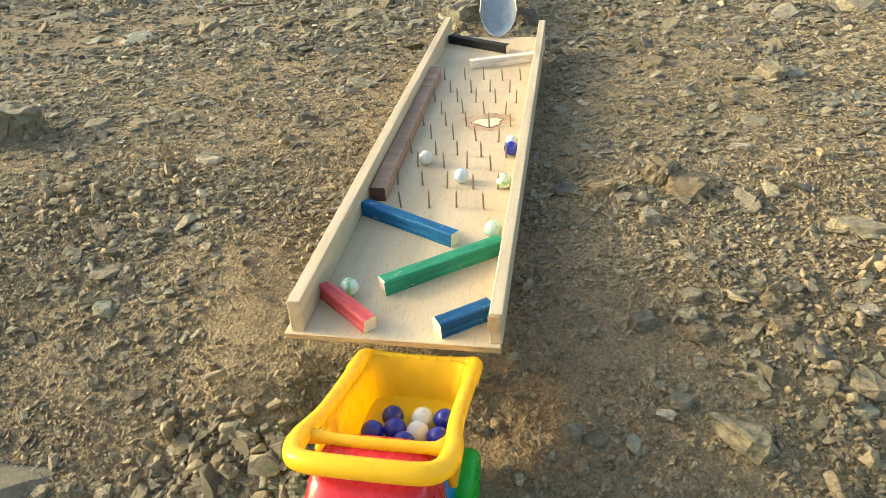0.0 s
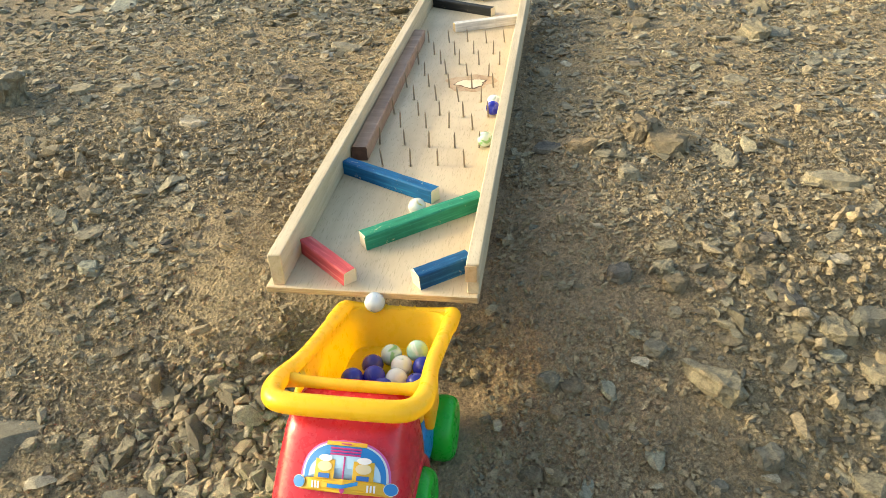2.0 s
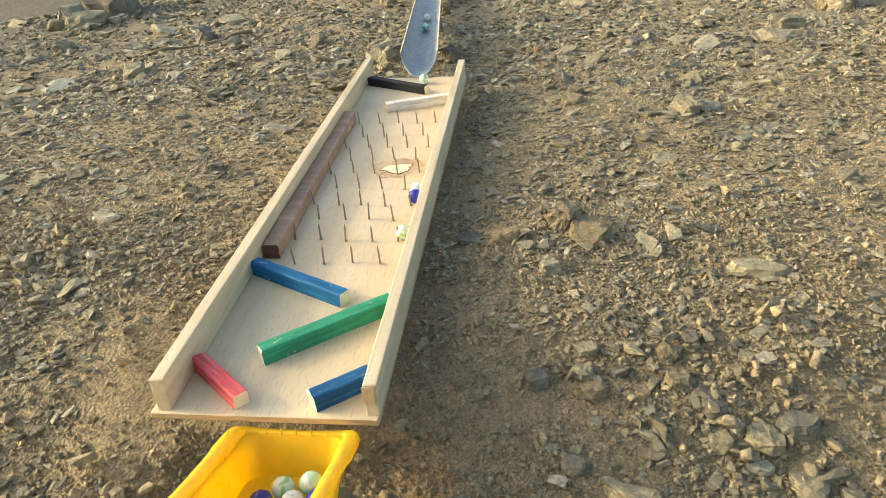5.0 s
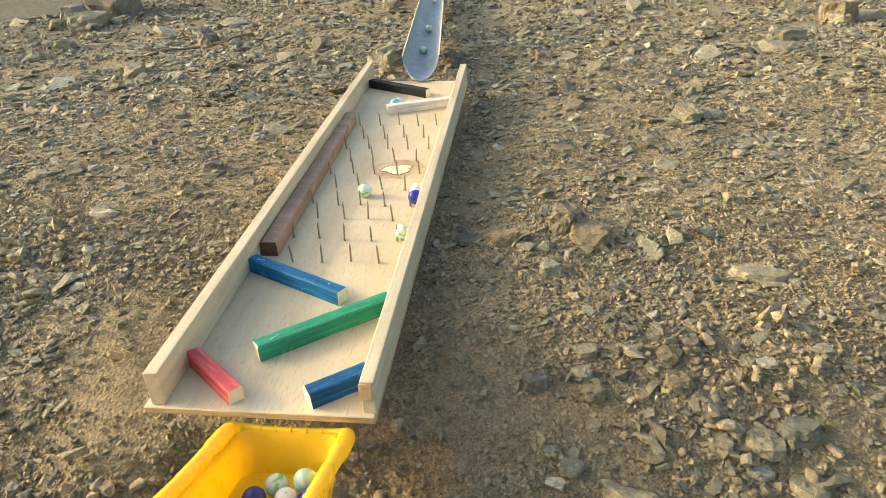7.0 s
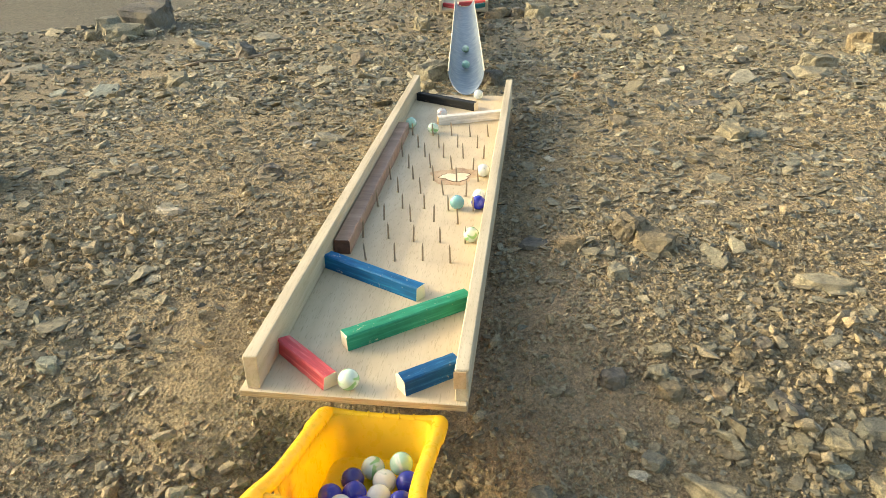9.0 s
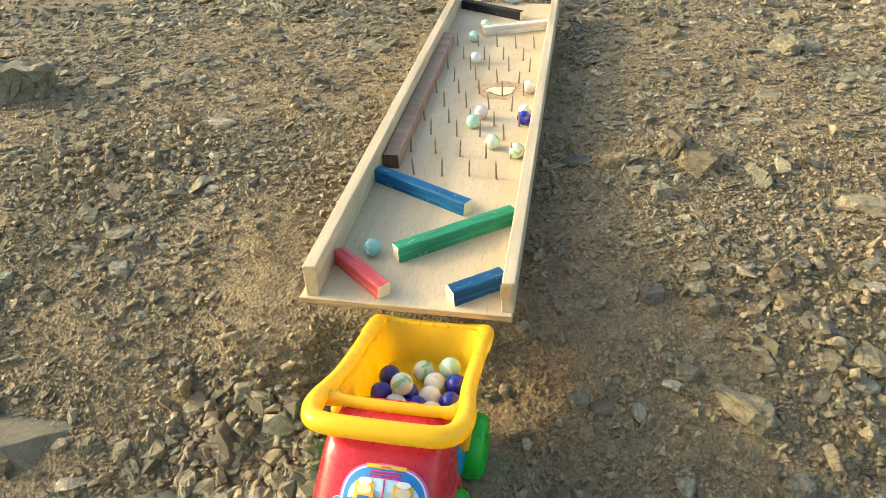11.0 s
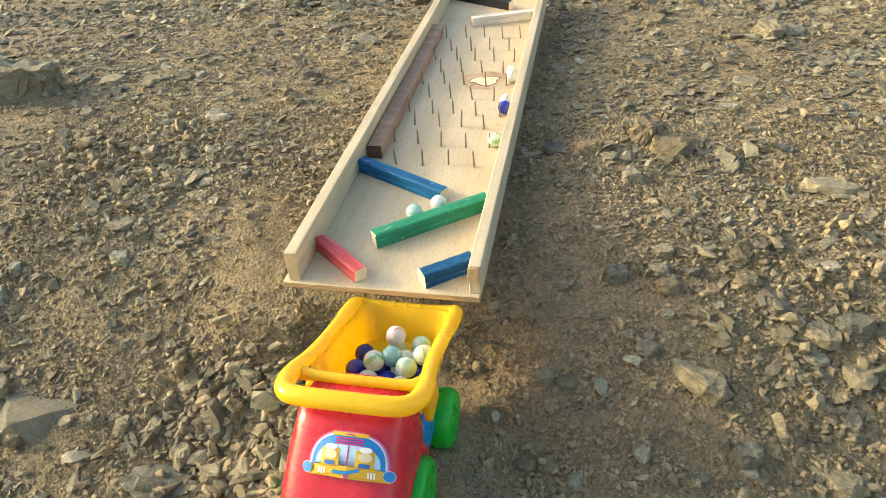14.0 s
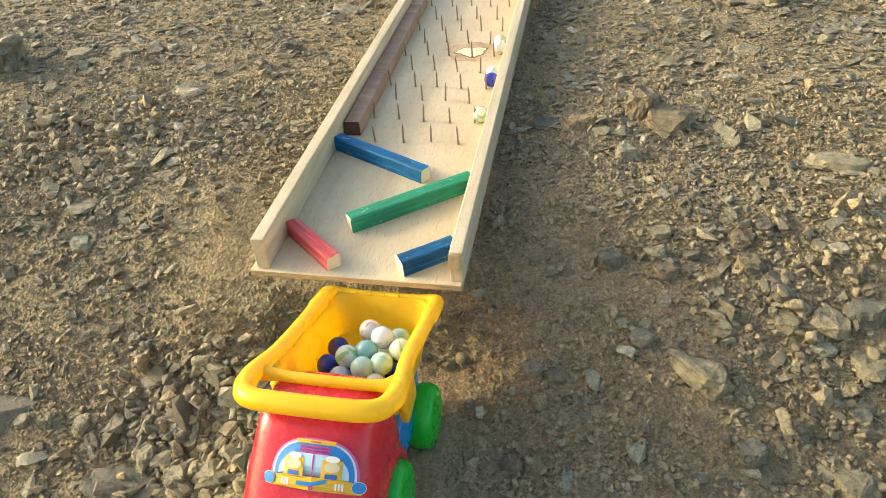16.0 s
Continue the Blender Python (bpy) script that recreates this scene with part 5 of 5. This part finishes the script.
rock(0.388, 0.038, 0.0082, 0.0091, 0.0088, -13, M_TAN, "tan weathered stone", 95)
rock(0.409, 0.040, 0.0104, 0.0115, 0.0064, 7, M_PALE, "pale stone chip", 96)
rock(0.392, 0.063, 0.0171, 0.0152, 0.0034, -12, M_DARK, "dark slate stone", 98)
rock(0.235, 0.059, 0.0118, 0.0095, 0.0024, 18, M_BROWN, "brown stone", 100)
rock(0.332, -0.013, 0.0653, 0.0311, 0.0165, -31, M_TAN, "tan pointed slab", 101, -0.003, 0.75)
rock(0.255, -0.036, 0.0077, 0.0085, 0.0037, -13, M_GREY, "grey slate stone", 113)
rock(0.349, -0.055, 0.0090, 0.0099, 0.0113, 8, M_BROWN, "brown stone", 114)
rock(0.410, -0.002, 0.0161, 0.0091, 0.0027, 5, M_TAN, "tan weathered stone", 116)
rock(-0.140, -0.084, 0.0139, 0.0119, 0.0034, 13, M_TAN, "tan weathered stone", 125)
rock(0.013, -0.072, 0.0117, 0.0128, 0.0051, -4, M_TAN, "tan weathered stone", 134)
rock(-0.092, -0.035, 0.0136, 0.0094, 0.0026, -6, M_TAN, "tan weathered stone", 139)
rock(-0.000, -0.006, 0.0081, 0.0089, 0.0029, 10, M_BROWN, "brown stone", 142)
rock(-0.158, -0.113, 0.0107, 0.0117, 0.0038, 13, M_BROWN, "brown stone", 143)
rock(-0.219, -0.068, 0.118, 0.1, 0.016, -25, M_SLAB, "blue-grey slate slab", 144, -0.0142)
rock(-0.242, -0.108, 0.0193, 0.0212, 0.0346, 10, M_PALEGREEN, "pale greenish slate stone", 145)
rock(-0.266, -0.072, 0.0257, 0.0276, 0.0108, 10, M_GREY, "grey slate stone", 146)
rock(-0.220, -0.113, 0.0191, 0.0210, 0.0097, 7, M_BROWN, "brown stone", 147)
rock(-0.317, 0.013, 0.0214, 0.0235, 0.0123, 6, M_PALEGREEN, "pale greenish slate stone", 148)
rock(-0.313, 0.043, 0.0159, 0.0175, 0.0067, 9, M_PALEGREEN, "pale greenish slate stone", 149)
rock(-0.293, 0.017, 0.0252, 0.0133, 0.0036, -5, M_BROWN, "brown stone", 150)
rock(-0.184, -0.007, 0.0122, 0.0134, 0.0072, 7, M_TAN, "tan weathered stone", 151)
rock(-0.105, -0.025, 0.0142, 0.0156, 0.0150, -1, M_GREY, "grey slate stone", 153)
rock(-0.117, -0.019, 0.0163, 0.0138, 0.0059, 10, M_GREY, "grey slate stone", 154)
rock(-0.014, -0.040, 0.0103, 0.0113, 0.0096, 7, M_TAN, "tan weathered stone", 155)
rock(-0.056, -0.069, 0.0163, 0.0179, 0.0096, 16, M_TAN, "tan weathered stone", 157)
rock(-0.038, -0.072, 0.0135, 0.0142, 0.0077, 3, M_GREY, "grey slate stone", 159)
rock(-0.009, -0.083, 0.0162, 0.0110, 0.0077, -18, M_TAN, "tan weathered stone", 160)
rock(-0.075, -0.088, 0.0138, 0.0112, 0.0086, -9, M_TAN, "tan weathered stone", 162)
rock(-0.160, -0.093, 0.0137, 0.0151, 0.0099, -5, M_TAN, "tan weathered stone", 168)
rock(-0.152, -0.092, 0.0103, 0.0113, 0.0136, 5, M_TAN, "tan weathered stone", 169)
rock(-0.117, -0.108, 0.0133, 0.0097, 0.0051, 9, M_GREY, "grey slate stone", 170)
rock(-0.182, -0.095, 0.0138, 0.0139, 0.0053, 12, M_TAN, "tan weathered stone", 171)
rock(-0.019, -0.100, 0.0142, 0.0099, 0.0071, -5, M_TAN, "tan weathered stone", 172)
rock(-0.001, -0.098, 0.0130, 0.0087, 0.0063, 12, M_GREY, "grey slate stone", 173)
rock(0.023, -0.080, 0.0192, 0.0212, 0.0126, 13, M_GREY, "grey slate stone", 174)
rock(0.295, 0.273, 0.0391, 0.0382, 0.0232, 7, M_BROWN, "brown stone", 175)
rock(0.319, 0.254, 0.0467, 0.0401, 0.0136, 17, M_BROWN, "brown stone", 176)
rock(0.238, 0.245, 0.0368, 0.0170, 0.0166, 16, M_RUST, "rust-coloured stone", 177)
rock(0.280, 0.200, 0.0243, 0.0244, 0.0091, 1, M_TAN, "tan weathered stone", 178)
rock(0.204, 0.264, 0.0373, 0.0247, 0.0045, 1, M_DARK, "dark slate stone", 179)
rock(0.222, 0.186, 0.0160, 0.0131, 0.0041, -12, M_BROWN, "brown stone", 180)
rock(0.387, 0.107, 0.0178, 0.0196, 0.0092, 12, M_DARK, "dark slate stone", 181)
rock(0.461, 0.201, 0.0552, 0.0313, 0.0066, -12, M_TAN, "tan weathered stone", 187)
rock(0.209, 0.065, 0.0121, 0.0111, 0.0055, 10, M_BROWN, "brown stone", 188)
rock(0.221, 0.057, 0.0166, 0.0096, 0.0027, 3, M_BROWN, "brown stone", 189)

rock(-0.068, -0.109, 0.0240, 0.0188, 0.0110, -15, M_TAN, "tan weathered stone", 400)
rock(-0.034, -0.123, 0.0256, 0.0226, 0.0153, -9, M_GREY, "grey slate stone", 401)
rock(-0.010, -0.120, 0.0387, 0.0249, 0.0150, -3, M_TAN, "tan weathered stone", 402)
rock(-0.079, -0.133, 0.0721, 0.0361, 0.0052, 3, M_SLAB, "blue-grey slate stone", 403)
rock(-0.047, -0.086, 0.0134, 0.0289, 0.0067, 9, M_GREY, "grey slate stone", 404)
rock(-0.017, -0.071, 0.0258, 0.0165, 0.0072, 15, M_GREY, "grey slate stone", 405)
rock(-0.037, -0.093, 0.0132, 0.0219, 0.0066, -10, M_TAN, "tan weathered stone", 406)
rock(-0.050, -0.108, 0.0104, 0.0250, 0.0052, -4, M_GREY, "grey slate stone", 407)
rock(-0.131, -0.093, 0.0179, 0.0204, 0.0089, 2, M_TAN, "tan weathered stone", 408)
rock(-0.103, -0.089, 0.0150, 0.0239, 0.0075, 8, M_TAN, "tan weathered stone", 409)
rock(-0.100, -0.064, 0.0126, 0.0263, 0.0050, 14, M_GREY, "grey slate stone", 410)
rock(-0.203, 0.059, 0.0262, 0.0217, 0.0073, -11, M_PALEGREEN, "pale greenish slate stone", 411)
rock(-0.223, 0.102, 0.0334, 0.0362, 0.0035, -5, M_GREY, "grey slate stone", 412)
rock(0.291, -0.065, 0.0148, 0.0355, 0.0027, 1, M_PALEGREEN, "pale greenish slate stone", 413)
rock(0.367, -0.061, 0.0240, 0.0194, 0.0088, 7, M_SLAB, "blue-grey slate stone", 414)
rock(0.258, -0.018, 0.0122, 0.0293, 0.0037, 13, M_PALEGREEN, "pale greenish slate stone", 415)
rock(0.244, -0.091, 0.0117, 0.0210, 0.0041, -12, M_PALEGREEN, "pale greenish slate stone", 416)
rock(0.332, -0.081, 0.0149, 0.0115, 0.0038, -6, M_SLAB, "blue-grey slate stone", 417)
rock(0.441, -0.028, 0.0185, 0.0243, 0.0074, 0, M_GREY, "grey slate stone", 418)
rock(0.450, 0.009, 0.0261, 0.0386, 0.0065, 6, M_TAN, "tan weathered stone", 419)
rock(0.451, 0.041, 0.0363, 0.0261, 0.0118, 12, M_SLAB, "blue-grey slate stone", 420)
rock(0.427, 0.031, 0.0308, 0.0241, 0.0096, -13, M_TAN, "tan weathered stone", 421)
rock(0.421, 0.014, 0.0210, 0.0137, 0.0047, -7, M_PALEGREEN, "pale greenish slate stone", 422)
rock(0.397, 0.031, 0.0211, 0.0242, 0.0084, -1, M_TAN, "tan weathered stone", 423)
rock(0.214, -0.017, 0.0218, 0.0176, 0.0066, 5, M_GREY, "grey slate stone", 424)
rock(0.231, -0.019, 0.0196, 0.0195, 0.0049, 11, M_BROWN, "brown stone", 425)
rock(0.293, 0.011, 0.0200, 0.0217, 0.0060, -14, M_GREY, "grey slate stone", 426)
rock(0.221, -0.039, 0.0129, 0.0172, 0.0058, -8, M_RUST, "rust-coloured stone", 427)
rock(0.268, 0.071, 0.0210, 0.0241, 0.0095, -2, M_DARK, "dark slate stone", 428)
rock(0.304, 0.080, 0.0227, 0.0171, 0.0077, 4, M_TAN, "tan weathered stone", 429)
rock(0.310, 0.061, 0.0232, 0.0190, 0.0100, 10, M_BROWN, "brown stone", 430)
rock(0.368, 0.097, 0.0196, 0.0189, 0.0094, -15, M_BROWN, "brown stone", 431)
rock(0.373, 0.075, 0.0216, 0.0246, 0.0108, -9, M_BROWN, "brown stone", 432)
rock(0.395, 0.052, 0.0213, 0.0199, 0.0077, -3, M_DARK, "dark slate stone", 433)
rock(0.349, 0.022, 0.0250, 0.0186, 0.0025, 3, M_BROWN, "brown stone", 434)
rock(0.431, -0.070, 0.0271, 0.0285, 0.0081, 9, M_TAN, "tan weathered stone", 435)
rock(0.205, -0.084, 0.0210, 0.0161, 0.0054, 15, M_BROWN, "brown stone", 436)
rock(0.221, -0.083, 0.0168, 0.0156, 0.0067, -10, M_BROWN, "brown stone", 437)
rock(-0.726, 1.023, 0.0758, 0.0971, 0.0083, -4, M_PALEGREEN, "pale greenish slate stone", 438)
rock(-0.973, 1.310, 0.0669, 0.0918, 0.0084, 2, M_DARK, "dark slate stone", 439)
rock(-0.979, 1.452, 0.0601, 0.0902, 0.0233, 8, M_GREY, "grey slate stone", 440)
rock(-0.568, 1.054, 0.0533, 0.0797, 0.0230, 14, M_TAN, "tan weathered stone", 441)
rock(-1.085, 1.268, 0.1019, 0.1181, 0.0065, -11, M_GREY, "grey slate stone", 442)
rock(-0.835, 1.020, 0.0399, 0.0598, 0.0060, -5, M_PALEGREEN, "pale greenish slate stone", 443)
rock(-0.531, 1.355, 0.0583, 0.0874, 0.0442, 1, M_DARK, "dark slate stone", 444)
rock(-1.154, 2.020, 0.2167, 0.2602, 0.0850, 12, M_DARK, "dark slate boulder", 447, 0.0, 0.5)
rock(-1.190, 1.842, 0.1016, 0.1524, 0.0813, 13, M_GREY, "grey slate stone", 446)
rock(-1.117, 1.803, 0.1133, 0.1700, 0.0415, -12, M_TAN, "tan weathered stone", 447)
rock(-1.214, 1.796, 0.0461, 0.1107, 0.0323, -6, M_TAN, "tan weathered stone", 448)

rock(-0.162, 1.850, 0.0585, 0.0618, 0.0263, -18, M_TAN, "tan weathered stone", 500)
rock(-0.111, 1.551, 0.0318, 0.0289, 0.0143, -2, M_PALE, "pale stone chip", 501)
rock(0.195, 2.041, 0.0939, 0.0712, 0.0411, 14, M_TAN, "tan weathered stone", 502)
rock(0.071, 2.040, 0.0705, 0.0560, 0.0317, -7, M_BROWN, "brown stone", 503)
rock(0.126, 2.049, 0.0589, 0.0613, 0.0265, 9, M_DARK, "dark slate stone", 504)
rock(0.330, 0.705, 0.0329, 0.0309, 0.0148, -12, M_BROWN, "brown stone", 505)
rock(0.301, 0.505, 0.0349, 0.0209, 0.0032, 4, M_DARK, "dark slate stone", 506)
rock(0.968, 1.440, 0.0963, 0.0751, 0.0433, -17, M_BROWN, "brown stone", 507)
rock(0.774, 1.181, 0.0815, 0.0494, 0.0285, -1, M_GREY, "grey slate stone", 508)
rock(0.461, 0.205, 0.0490, 0.0294, 0.0048, 15, M_TAN, "tan weathered stone", 509)
rock(0.660, 1.341, 0.0436, 0.0302, 0.0174, -6, M_PALE, "pale stone chip", 510)
rock(0.441, 1.005, 0.0324, 0.0301, 0.0146, 10, M_PALE, "pale stone chip", 511)
rock(-0.219, 0.321, 0.0424, 0.0254, 0.0047, -11, M_PALE, "pale stone chip", 512)
rock(-0.145, 0.459, 0.0387, 0.0242, 0.0139, 5, M_DARK, "dark slate stone", 513)
rock(-0.131, 0.579, 0.0171, 0.0178, 0.0077, -16, M_PALE, "pale stone chip", 514)

# the large pale boulder beside the slope, the prop under the gutter and its wedges
rock(-0.548, 0.378, 0.137, 0.1, 0.062, 14, M_GREY, "banded grey boulder", 311, -0.008)
rock(-0.605, 0.405, 0.03, 0.022, 0.012, 40, M_DARK, "dark slate stone", 302)
rock(-0.003, 1.037, 0.077, 0.1, 0.061, -6, M_GREY, "grey-brown block by the gutter", 303, -0.008)
rock(-0.006, 0.942, 0.032, 0.03, 0.02, 20, M_TAN, "tan wedge of stone", 304)
rock(0.118, 1.001, 0.036, 0.04, 0.022, 25, M_BROWN, "brown stone", 305)
rock(0.112, 1.001, 0.05, 0.05, 0.035, -10, M_DARK, "dark slate stone", 306)
rock(-0.020, 0.859, 0.04, 0.03, 0.02, 60, M_GREY, "grey slate stone", 307)


def build_stick():
    a, b = Vector((-0.64, 1.23, 0)), Vector((-0.41, 1.35, 0))
    pts = []
    for i in range(15):
        p = a.lerp(b, i / 14)
        p.x += 0.012 * math.sin(i * 0.9)
        p.z = float(ground_z(p.x, p.y)) + 0.006 + 0.004 * math.sin(i * 0.6)
        pts.append(p)
    thing("dry_stick", tube(pts, [0.0035 + 0.0012 * math.sin(i) for i in range(15)], 8), M_STICK, pose(0, 0, 0), "thin dry brown stick lying across the rubble", "stick", smooth=True)


build_stick()

motions()
